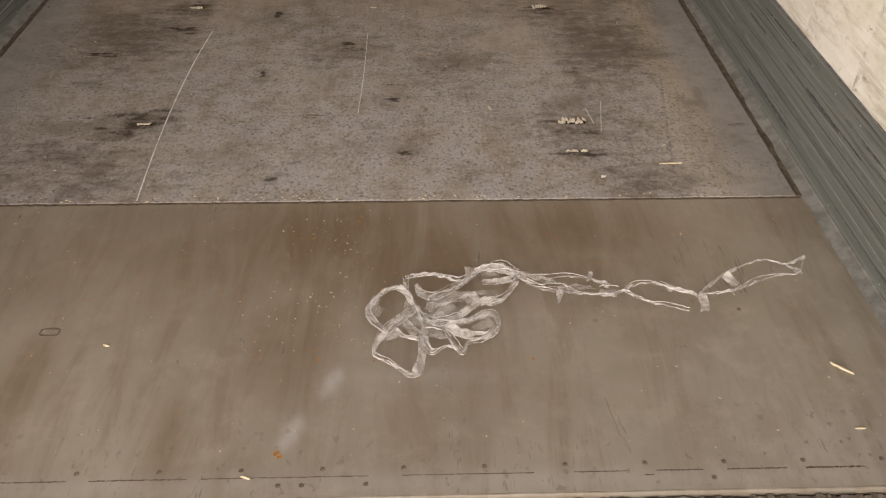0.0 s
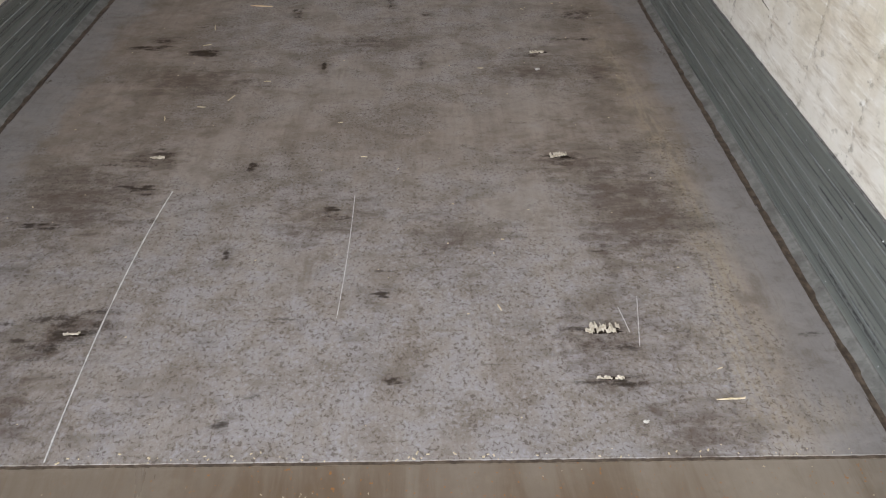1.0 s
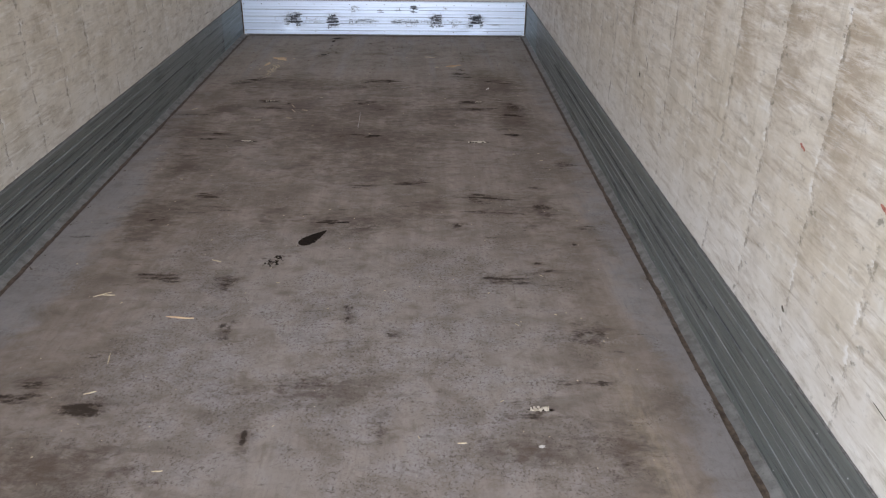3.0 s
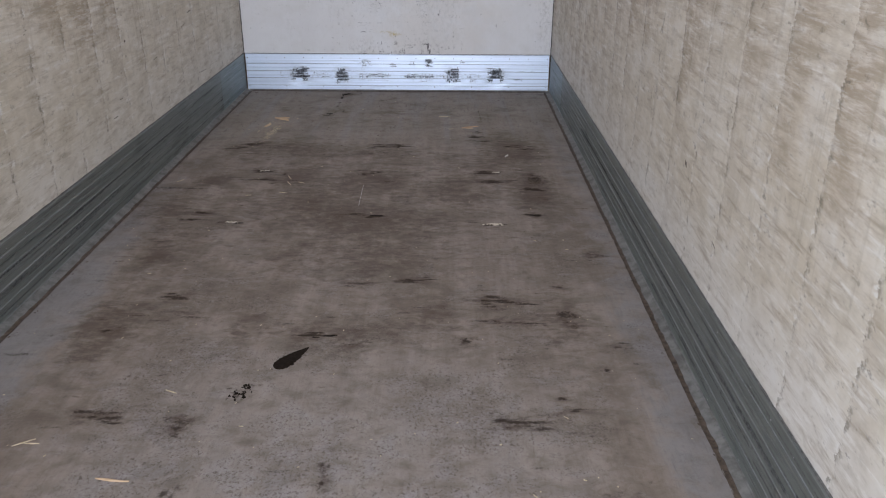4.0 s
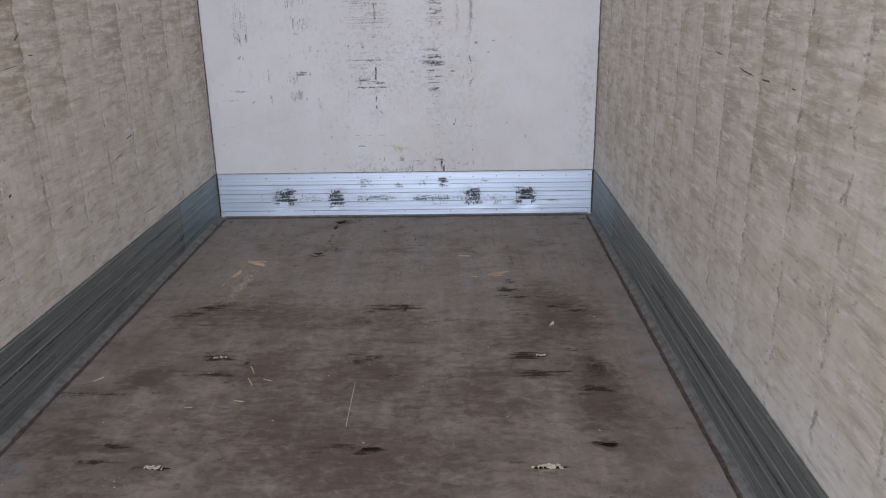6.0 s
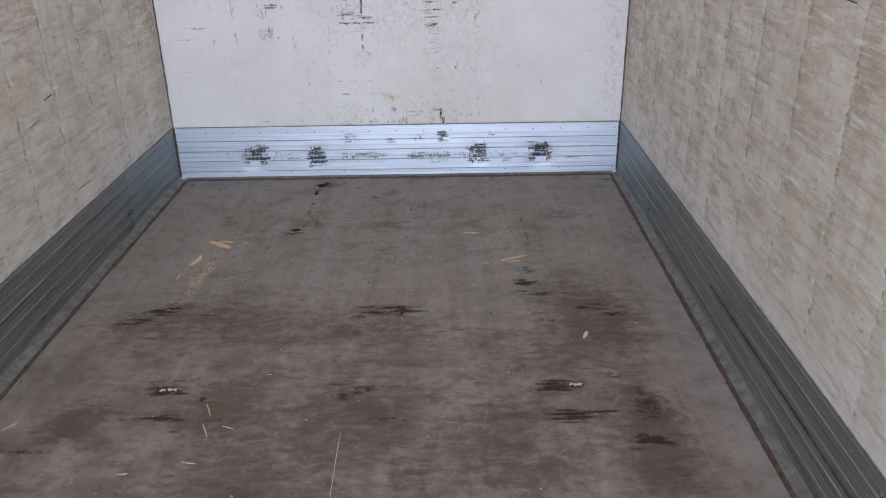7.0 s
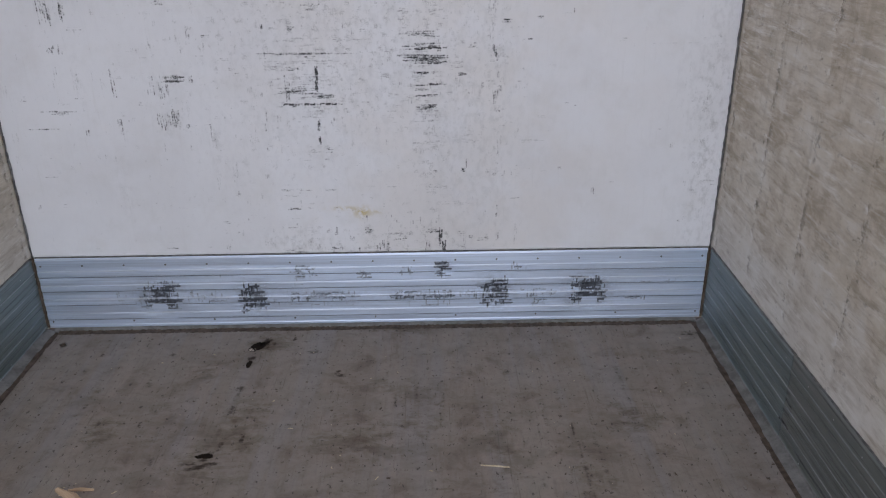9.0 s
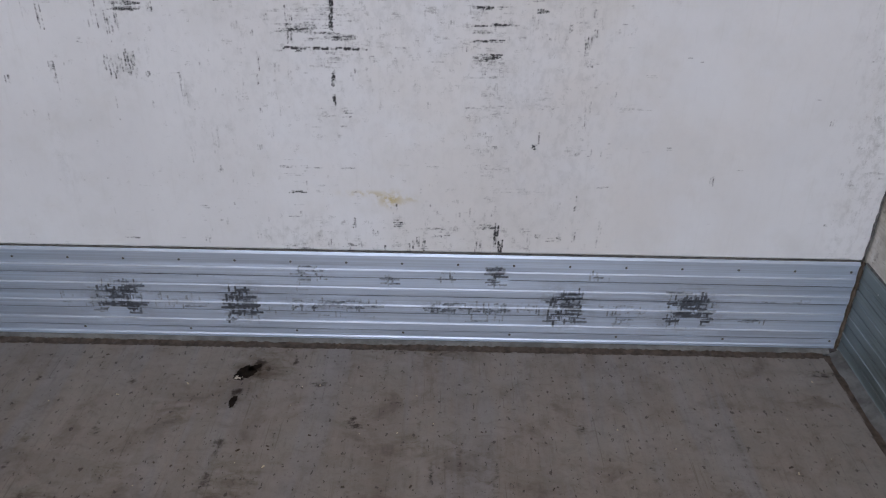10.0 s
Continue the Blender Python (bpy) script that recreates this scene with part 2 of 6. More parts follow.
def side_material(name, brown, pale):
    """brown: how thick the brown film on the upper part lies; pale: how light the pale patches and the lower part are.
    """
    m = Mat(name)
    y, z = m.split(m.pos)[1], m.split(m.pos)[2]
    cloud = m.noise(1.7, 5, 0.6)
    patch = m.noise(6.5, 5, 0.65)
    ragged_edge = m.add(m.noise(1.0, 4, 0.75, m.scaled(1, 9, 26)), -0.5)
    # the frame behind has an upright every 0.3 m
    bay = m.add(m.math('DIVIDE', m.add(m.add(y, -7.90), m.mul(ragged_edge, 0.075)), 0.3005), 100.0)
    cell = m.math('FLOOR', bay)
    part_of = m.math('FRACT', bay)
    n = m.t.nodes.new("ShaderNodeTexWhiteNoise")
    n.noise_dimensions = '1D'
    m.put(n.inputs["W"], cell)
    tone = n.outputs["Value"]
    smear = m.noise(1.0, 6, 0.72, m.scaled(1, 4.4, 34, rot=(0.08, 0, 0)), 0.3)
    smear2 = m.noise(1.0, 6, 0.72, m.scaled(1, 6.0, 50, rot=(-0.05, 0, 0), at=(0, 3, 5)), 0.3)
    mottle = m.noise(1.0, 5, 0.66, m.scaled(1, 9, 24, rot=(0.16, 0, 0)), 0.5)
    fine = m.noise(1.0, 4, 0.7, m.scaled(1, 16, 120, rot=(0.06, 0, 0), at=(0, 8, 2)))
    base = m.mix(m.step(cloud, 0.3, 0.7), (0.572, 0.512, 0.414), (0.652, 0.608, 0.526))
    base = m.mix(m.mul(m.step(patch, 0.44, 0.70), 0.45 * brown), base, (0.372, 0.336, 0.262))
    base = m.mix(m.mul(m.step(patch, 0.52, 0.30), 0.35 * pale), base, (0.690, 0.682, 0.655))
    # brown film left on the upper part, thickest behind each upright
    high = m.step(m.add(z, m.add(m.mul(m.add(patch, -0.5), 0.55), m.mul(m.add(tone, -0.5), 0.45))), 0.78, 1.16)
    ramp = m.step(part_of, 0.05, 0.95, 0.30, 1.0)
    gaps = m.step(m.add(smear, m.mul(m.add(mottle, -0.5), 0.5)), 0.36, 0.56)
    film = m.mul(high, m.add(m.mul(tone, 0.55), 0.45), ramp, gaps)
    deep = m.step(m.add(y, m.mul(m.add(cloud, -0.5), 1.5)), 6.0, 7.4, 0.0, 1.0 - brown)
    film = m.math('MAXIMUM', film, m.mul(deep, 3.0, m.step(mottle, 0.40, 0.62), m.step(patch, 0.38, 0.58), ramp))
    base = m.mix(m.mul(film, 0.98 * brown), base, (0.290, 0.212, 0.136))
    # each bay turns browner towards its upright
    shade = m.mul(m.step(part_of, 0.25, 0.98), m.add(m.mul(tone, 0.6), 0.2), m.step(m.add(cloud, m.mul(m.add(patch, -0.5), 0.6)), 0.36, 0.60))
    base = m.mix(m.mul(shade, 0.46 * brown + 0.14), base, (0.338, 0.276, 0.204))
    # paler towards the floor
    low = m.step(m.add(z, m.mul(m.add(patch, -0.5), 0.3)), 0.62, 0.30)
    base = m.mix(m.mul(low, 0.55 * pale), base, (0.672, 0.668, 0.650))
    # dragged and mottled dirt
    base = m.mix(m.mul(m.step(smear, 0.49, 0.68), 0.58), base, (0.312, 0.254, 0.184))
    base = m.mix(m.mul(m.step(smear2, 0.51, 0.70), 0.55 + 0.15 * pale), base, (0.752, 0.740, 0.706))
    base = m.mix(m.mul(m.step(mottle, 0.50, 0.70), 0.30), base, (0.290, 0.250, 0.192))
    base = m.mix(m.mul(m.step(mottle, 0.46, 0.30), 0.30), base, (0.700, 0.690, 0.660))
    base = m.mix(m.mul(m.step(fine, 0.54, 0.70), 0.19), base, (0.280, 0.250, 0.198))
    base = m.mix(m.mul(m.step(fine, 0.44, 0.30), 0.16), base, (0.74, 0.73, 0.71))
    upright = m.noise(1.0, 4, 0.65, m.scaled(1, 34, 2.2, at=(0, 4, 2)))
    base = m.mix(m.mul(m.step(upright, 0.52, 0.72), m.step(z, 0.35, 0.9), 0.34), base, (0.300, 0.258, 0.190))
    # the uprights print through: a broken dark line with rubbed pale chips beside it
    broken = m.step(m.noise(1.0, 4, 0.75, m.scaled(1, 4, 7, at=(0, 5, 1))), 0.42, 0.56)
    thin = m.add(m.mul(m.noise(1.0, 3, 0.7, m.scaled(1, 20, 40, at=(0, 1, 7))), 0.055), 0.0)
    edge = m.math('SUBTRACT', 1.0, part_of)
    rib = m.mul(m.step(m.math('SUBTRACT', edge, thin), 0.05, 0.0), broken, m.step(m.noise(1.0, 4, 0.75, m.scaled(1, 30, 30, at=(0, 5, 1))), 0.44, 0.60))
    base = m.mix(m.mul(rib, 0.66), base, (0.165, 0.145, 0.112))
    chips = m.mul(m.step(part_of, 0.075, 0.02), m.step(m.noise(1.0, 4, 0.7, m.scaled(1, 14, 24, at=(0, 1, 4))), 0.52, 0.64))
    base = m.mix(m.mul(chips, 0.70), base, (0.74, 0.735, 0.715))
    # dark specks and short nicks
    spot = m.step(m.noise(1.0, 4, 0.65, m.scaled(1, 26, 40, rot=(0.5, 0, 0), at=(0, 2, 9))), 0.60, 0.70)
    near_rib = m.step(m.math('ABSOLUTE', m.add(part_of, -0.5)), 0.25, 0.48, 0.55, 1.0)
    base = m.mix(m.mul(spot, near_rib, 0.66), base, (0.118, 0.106, 0.080))
    height = m.add(m.mul(smear, 0.30), m.mul(cloud, 0.8))
    return m.done(base, m.step(cloud, 0.3, 0.7, 0.50, 0.62), 0, height, 0.16, 0.003, 0.30)


def metal_material(name, along, grime, tone, dull=0.0):
    """Extruded aluminium; along: axis of its drawing lines; grime: how dirty."""
    m = Mat(name)
    w = m.attr("wear")
    sc = (lambda a, b: m.scaled(a, b, b)) if along == 'x' else (lambda a, b: m.scaled(b, a, b))
    lines = m.noise(1.0, 4, 0.7, sc(1.2, 210))
    smear = m.noise(1.0, 4, 0.65, sc(2.2, 46))
    cloud = m.noise(3.5, 4, 0.6)
    blot = m.add(m.mul(m.noise(1.0, 3, 0.7, sc(60, 210)), 0.6), m.mul(m.noise(85, 3, 0.7), 0.4))
    col = m.mix(m.step(lines, 0.3, 0.7), tuple(v * 0.80 for v in tone), tone)
    dirt = m.mul(m.step(m.add(smear, m.mul(m.add(cloud, -0.5), 0.5)), 0.62 - 0.20 * grime, 0.80), 0.35 + 0.5 * grime)
    col = m.mix(dirt, col, (0.060, 0.062, 0.058))
    black = m.mul(m.step(m.add(m.mul(w[0], 1.35), m.mul(m.add(blot, -0.5), 1.8)), 0.18, 0.85), m.step(w[0], 0.03, 0.25))
    gash = m.mul(m.step(m.noise(1.0, 3, 0.7, sc(3.0, 130)), 0.67, 0.72), 0.12 + 0.40 * grime)
    black = m.math('MAXIMUM', black, gash)
    # recessed grooves take a darker colour than the faces
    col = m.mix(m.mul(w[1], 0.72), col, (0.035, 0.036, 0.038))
    # scraped ridge metal; the gleam of ridges and top flange is painted in too
    bare = m.mul(m.step(w[2], 0.35, 0.95), m.step(m.noise(1.0, 3, 0.7, sc(5.0, 30)), 0.36, 0.56))
    dust = m.mul(m.step(m.noise(1.0, 4, 0.7, sc(1.4, 95)), 0.50, 0.68), 0.34 * grime)
    col = m.mix(dust, col, (0.330, 0.315, 0.295))
    streak = m.mul(m.step(m.noise(1.0, 4, 0.7, sc(1.6, 150)), 0.57, 0.66), 0.95 * grime)
    col = m.mix(streak, col, (0.045, 0.046, 0.046))
    rubbed = m.mul(m.step(w[0], 0.02, 0.7), m.step(m.noise(90, 3, 0.7), 0.35, 0.6))
    col = m.mix(m.mul(rubbed, 0.60), col, (0.10, 0.10, 0.11))
    grey = m.mul(m.attr("smear")[0], m.step(m.add(m.noise(1.0, 4, 0.7, sc(14, 120)), m.mul(m.add(m.noise(60, 3, 0.7), -0.5), 0.5)), 0.36, 0.64))
    col = m.mix(m.mul(grey, 0.72), col, (0.085, 0.085, 0.092))
    col = m.mix(m.mul(black, 0.86), col, (0.014, 0.014, 0.016))
    col = m.mix(m.mul(bare, 0.75 - 0.75 * grime), col, (0.66, 0.72, 0.78))
    metal = m.math('SUBTRACT', 0.85 - dull, m.math('MAXIMUM', m.math('MAXIMUM', m.mul(dirt, 0.8), dust), m.mul(black, 0.85)), clamp=True)
    rough = m.add(m.step(lines, 0.3, 0.7, 0.30 + dull, 0.44 + dull), m.mul(dirt, 0.25))
    return m.done(col, rough, metal, m.add(m.mul(lines, 0.4), m.mul(cloud, 1.2)), 0.15, 0.003, m.step(black, 0.0, 1.0, 0.5, 0.08))


def plain_material(name, dark, light, scale, rough=0.7, bump=0.3, metal=0.0):
    m = Mat(name)
    n = m.noise(scale, 5, 0.65)
    col = m.mix(m.step(n, 0.3, 0.7), dark, light)
    col = m.mix(m.mul(m.step(m.noise(scale * 6, 3), 0.55, 0.75), 0.4), col, tuple(v * 0.6 for v in dark))
    return m.done(col, rough, metal, n, bump, 0.003, 0.25)


def wood_material():
    m = Mat("fresh split wood")
    g = m.noise(1.0, 4, 0.6, m.scaled(12, 220, 220))
    col = m.mix(m.step(g, 0.3, 0.7), (0.34, 0.205, 0.122), (0.50, 0.355, 0.235))
    col = m.mix(m.mul(m.island(), 0.5), col, (0.54, 0.44, 0.30))
    return m.done(col, 0.75, 0, g, 0.4, 0.001, 0.2)


def film_material(name, lo, hi):
    m = Mat(name)
    n = m.noise(34, 3, 0.6)
    wr = m.noise(1.0, 3, 0.7, m.scaled(160, 160, 160), 1.5)
    m.b.inputs["Alpha"].default_value = 0.5
    m.put(m.b.inputs["Alpha"], m.step(n, 0.34, 0.66, lo, hi))
    return m.done((0.66, 0.635, 0.63), 0.32, 0, wr, 0.5, 0.002, 0.45)


FLOOR, SILL, FRONT = floor_material(), sill_material(), front_material()
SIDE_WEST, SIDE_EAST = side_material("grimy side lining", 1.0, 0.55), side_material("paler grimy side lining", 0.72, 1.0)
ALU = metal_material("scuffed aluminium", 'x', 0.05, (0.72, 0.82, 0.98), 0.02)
# besides grime, the floor's dark reflection is put into this rail tone
ALU_SIDE = metal_material("grimy aluminium with dark reflections", 'y', 0.70, (0.236, 0.258, 0.248), 0.17)
# lighter bluish tone: the front plate's reflection put into the colour
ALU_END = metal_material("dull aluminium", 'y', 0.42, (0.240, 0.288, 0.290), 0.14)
TRIM = plain_material("dirty beige angle", (0.100, 0.098, 0.091), (0.190, 0.189, 0.180), 18, 0.65)
SEAL = plain_material("dark brown sealant", (0.046, 0.034, 0.025), (0.112, 0.085, 0.064), 40, 0.7)
BEAD = plain_material("grey sealant", (0.07, 0.068, 0.066), (0.17, 0.165, 0.16), 60, 0.6)
RIVET = plain_material("rivet metal", (0.06, 0.06, 0.062), (0.16, 0.16, 0.165), 90, 0.45, 0.1, 0.5)
SCREW = plain_material("rusty screw", (0.070, 0.054, 0.042), (0.19, 0.155, 0.12), 500, 0.55, 0.2, 0.3)
def roof_material():
    m = Mat("translucent white roof")
    n = m.noise(2.0, 4, 0.6)
    col = m.mix(m.step(n, 0.3, 0.7), (0.70, 0.70, 0.68), (0.78, 0.78, 0.77))
    out = m.done(col, 0.5, 0, n, 0.05, 0.002)
    tr = m.t.nodes.new("ShaderNodeBsdfTranslucent")
    m.put(tr.inputs["Color"], (0.80, 0.82, 0.85))
    mx = m.t.nodes.new("ShaderNodeMixShader")
    mx.inputs[0].default_value = ROOF_PASS
    m.put(mx.inputs[1], m.b.outputs[0])
    m.put(mx.inputs[2], tr.outputs[0])
    m.put(m.t.nodes["Material Output"].inputs["Surface"], mx.outputs[0])
    return out


ROOF_PASS = 0.365
ROOF = roof_material()
WHITE = plain_material("white ceiling", (0.66, 0.65, 0.63), (0.74, 0.74, 0.73), 2.0, 0.55, 0.05)
CONCRETE = plain_material("yard concrete", (0.24, 0.235, 0.225), (0.36, 0.35, 0.335), 1.5, 0.85)
RUBBER = plain_material("weathered buffer", (0.050, 0.036, 0.028), (0.16, 0.125, 0.10), 60, 0.85, 0.8)
OIL = plain_material("dark wet stain", (0.010, 0.007, 0.005), (0.020, 0.014, 0.010), 60, 0.75, 0.2)
OIL.node_tree.nodes["Principled BSDF"].inputs["Specular IOR Level"].default_value = 0.06
BARE = plain_material("bare pale wood", (0.36, 0.31, 0.235), (0.62, 0.57, 0.485), 90, 0.8)
SCRATCH = plain_material("pale scratch", (0.42, 0.41, 0.40), (0.62, 0.61, 0.60), 90, 0.7)
WOOD, FILM, ROPE = wood_material(), film_material("crumpled clear film", 0.22, 0.56), film_material("twisted clear film", 0.20, 0.58)
VEIL = film_material("thin clear film", 0.04, 0.28)
STRAW = plain_material("dry straw", (0.40, 0.32, 0.21), (0.57, 0.49, 0.36), 150, 0.7)
SCUFFED = plain_material("dark rub", (0.060, 0.050, 0.040), (0.150, 0.128, 0.102), 60, 0.7)
RUST = plain_material("orange rust", (0.20, 0.075, 0.018), (0.36, 0.16, 0.045), 300, 0.85)
REDDISH = plain_material("reddish rub", (0.30, 0.10, 0.075), (0.45, 0.20, 0.16), 70, 0.7)
PAPER = plain_material("pale scrap", (0.42, 0.40, 0.37), (0.62, 0.60, 0.56), 60, 0.7)


# ---------- building helpers ----------
def mesh_of(name, bm, material, smooth=False):
    me = bpy.data.meshes.new(name)
    bm.normal_update()
    bm.to_mesh(me)
    bm.free()
    me.materials.append(material)
    if smooth:
        for p in me.polygons:
            p.use_smooth = True
    return me


def part(name, bm, material, parent=None, label="", smooth=False):
    ob = new(name, mesh_of(name, bm, material, smooth))
    if parent is not None:
        ob.parent = parent
    return tagged(ob, label=label)


def setting(name, bm, material, label, category):
    return tagged(part(name, bm, material), label=label, category=category, kind="structure")


def box(lo, hi, bevel=0.0, bm=None):
    bm = bm or bmesh.new()
    vs = bmesh.ops.create_cube(bm, size=1)["verts"]
    for v in vs:
        v.co = Vector([lo[i] + (v.co[i] + 0.5) * (hi[i] - lo[i]) for i in range(3)])
    if bevel:
        es = list({e for v in vs for e in v.link_edges})
        bmesh.ops.bevel(bm, geom=es, offset=bevel, segments=2, profile=0.6, affect='EDGES')
    return bm


def extrude(profile, a, b, axis='y', cuts=1, wobble=0.0, rnd=None):
    """A profile of (out, up) pairs drawn along an axis from a to b."""
    bm = bmesh.new()
    rings = []
    for i in range(cuts + 1):
        s = a + (b - a) * i / cuts
        d = (rnd.uniform(-wobble, wobble), rnd.uniform(-wobble, wobble)) if rnd else (0, 0)
        rings.append([bm.verts.new((o + d[0], s, u + d[1]) if axis == 'y' else (s, o + d[0], u + d[1])) for o, u in profile])
    n = len(profile)
    for r, q in zip(rings, rings[1:]):
        for i in range(n):
            bm.faces.new((r[i], r[(i + 1) % n], q[(i + 1) % n], q[i]))
    bm.faces.new(rings[0])
    bm.faces.new(rings[-1][::-1])
    bmesh.ops.recalc_face_normals(bm, faces=bm.faces)
    return bm


def sheet(name, us, vs, place, thick, material, fields):
    """A slab with a fine face: place(u, v) gives its front, thick its depth vector, fields its wear maps."""
    U, V = np.meshgrid(us, vs, indexing='ij')
    nu, nv = U.shape
    front = np.stack(place(U, V), -1).reshape(-1, 3)
    back = front + np.array(thick)
    verts = np.concatenate([front, back])
    k = np.arange(nu * nv).reshape(nu, nv)
    quads = np.stack([k[:-1, :-1], k[1:, :-1], k[1:, 1:], k[:-1, 1:]], -1).reshape(-1, 4)
    rim = np.concatenate([k[:, 0], k[-1, 1:], k[-2::-1, -1], k[0, -2:0:-1]])
    off = nu * nv
    nxt = np.roll(rim, -1)
    sides = np.stack([nxt, rim, rim + off, nxt + off], -1)
    me = bpy.data.meshes.new(name)
    me.from_pydata(verts.tolist(), [], np.concatenate([quads, sides]).tolist())
    for key, maps in fields.items():
        col = np.zeros((len(verts), 4), np.float32)
        for i, f in enumerate(maps):
            col[:off, i] = np.clip(f, 0, 1).ravel()
        col[:, 3] = 1
        me.attributes.new(key, 'FLOAT_COLOR', 'POINT').data.foreach_set("color", col.ravel())
    me.materials.append(material)
    me.validate()
    return me


def spots(U, V, rows, soft=1.0, power=1.0):
    out = np.zeros_like(U)
    us, vs = U[:, 0], V[0]
    for u, v, ru, rv, s in rows:
        i0, i1 = np.searchsorted(us, (u - 3.2 * ru * soft, u + 3.2 * ru * soft))
        j0, j1 = np.searchsorted(vs, (v - 3.2 * rv * soft, v + 3.2 * rv * soft))
        w = (slice(i0, i1), slice(j0, j1))
        d = ((U[w] - u) / (ru * soft)) ** 2 + ((V[w] - v) / (rv * soft)) ** 2
        out[w] = np.maximum(out[w], s * np.exp(-0.7 * d ** power))
    return out


def ragged(rows, rnd, lo, hi):
    """Each mark as a handful of short overlapping drags."""
    out = []
    for u, v, ru, rv, s in rows:
        spread = 0.32 if max(ru, rv) < 0.032 else 0.60
        for _ in range(rnd.randint(lo, hi)):
            wide = rnd.uniform(0.25, 0.65) if ru > rv else rnd.uniform(0.3, 0.7)
            long = rnd.uniform(0.22, 0.5) if ru > rv else rnd.uniform(0.3, 0.65)
            out.append((u + rnd.gauss(0, spread) * ru, v + rnd.gauss(0, spread + 0.15) * rv, max(ru * wide, 0.004), max(rv * long, 0.0035), s * rnd.uniform(0.35, 1.1)))
    return out


def band(V, lo, hi, soft):
    return 1 / (1 + np.exp(-(V - lo) / soft)) / (1 + np.exp((V - hi) / soft))


# ---------- sizes of the load box ----------
HALF, FRONT_Y, REAR_Y, LIP_Y, HIGH, KICK = 1.23, 8.825, 0.70, 1.568, 2.45, 0.293
EDGE_L, EDGE_R, EDGE_F = -1.181, 1.184, 8.785

# ---------- worn places on the floor: x, y, half width, half length, strength ----------
MARKS_REAR = [(0.12, 2.07, 0.025, 0.010, 0.9), (-0.11, 1.98, 0.037, 0.012, 0.6), (0.05, 1.93, 0.026, 0.009, 0.4), (0.16, 1.78, 0.018, 0.012, 0.8), (-0.20, 1.67, 0.021, 0.017, 0.6), (-0.04, 2.46, 0.029, 0.017, 0.8), (-0.01, 2.41, 0.032, 0.012, 0.7), (-0.30, 2.24, 0.012, 0.017, 0.9), (-0.31, 2.69, 0.014, 0.020, 0.9), (-0.64, 2.58, 0.051, 0.012, 0.8), (-0.59, 2.54, 0.030, 0.009, 0.8), (-0.84, 2.39, 0.047, 0.013, 0.8), (-0.66, 2.72, 0.080, 0.017, 0.6), (0.92, 2.64, 0.017, 0.013, 0.5), (0.64, 1.78, 0.069, 0.013, 0.8), (-0.61, 1.95, 0.073, 0.035, 0.8), (0.71, 2.25, 0.038, 0.012, 0.5)]
MARKS_MID = [(-0.39, 4.29, 0.036, 0.036, 0.6), (-0.33, 3.97, 0.015, 0.034, 0.6), (0.07, 4.09, 0.013, 0.037, 0.6), (0.23, 3.94, 0.029, 0.012, 0.6), (0.11, 3.90, 0.081, 0.012, 0.4), (-0.16, 3.42, 0.009, 0.024, 1), (0.21, 3.46, 0.009, 0.037, 0.5), (0.88, 3.67, 0.021, 0.018, 0.8), (0.82, 3.67, 0.057, 0.014, 0.6), (-0.66, 3.55, 0.053, 0.020, 1), (-0.85, 3.60, 0.064, 0.020, 0.7), (-0.83, 3.68, 0.037, 0.014, 0.7), (-0.65, 4.35, 0.069, 0.022, 0.7), (0.65, 4.33, 0.064, 0.022, 0.8), (0.88, 3.96, 0.054, 0.043, 0.55), (0.04, 3.67, 0.113, 0.014, 0.5), (0.46, 3.82, 0.040, 0.012, 0.4)]
MARKS_FORE = [(-0.08, 4.86, 0.056, 0.014, 1), (0.07, 4.81, 0.045, 0.026, 0.6), (-0.67, 5.15, 0.045, 0.015, 0.9), (-0.64, 4.99, 0.108, 0.018, 0.5), (0.62, 5.13, 0.080, 0.018, 0.8), (0.60, 5.10, 0.05, 0.03, 0.5), (0.63, 4.96, 0.105, 0.014, 0.7), (0.89, 5.00, 0.039, 0.043, 0.6), (1.04, 4.80, 0.036, 0.013, 0.6), (0.95, 4.63, 0.020, 0.011, 0.8), (0.48, 4.82, 0.018, 0.019, 0.7), (0.78, 4.46, 0.015, 0.009, 0.8), (0.82, 4.40, 0.030, 0.010, 0.7), (0.06, 5.28, 0.064, 0.013, 0.6), (0.27, 5.32, 0.065, 0.016, 0.7), (0.87, 5.26, 0.031, 0.013, 0.6), (-0.85, 4.87, 0.038, 0.014, 0.7), (1.06, 5.59, 0.042, 0.021, 0.5)]
MARKS_FAR = [(-0.82, 6.06, 0.044, 0.014, 1), (-0.86, 5.97, 0.056, 0.013, 0.8), (0.05, 6.04, 0.034, 0.014, 1), (-0.04, 6.05, 0.076, 0.017, 0.6), (0.85, 6.06, 0.034, 0.014, 1), (0.88, 6.44, 0.053, 0.022, 1), (0.65, 6.56, 0.078, 0.014, 1), (-0.61, 6.58, 0.080, 0.014, 0.8), (-0.86, 7.27, 0.069, 0.021, 0.9), (-0.90, 7.19, 0.068, 0.021, 0.7), (0.01, 7.25, 0.095, 0.025, 0.9), (-0.00, 7.09, 0.116, 0.063, 0.35), (0.29, 7.10, 0.208, 0.026, 0.35), (-1.08, 6.43, 0.122, 0.011, 0.6), (-0.66, 6.73, 0.059, 0.016, 0.9), (0.64, 6.72, 0.070, 0.016, 1), (0.09, 6.56, 0.045, 0.014, 0.7), (0.90, 6.58, 0.055, 0.072, 0.6)]
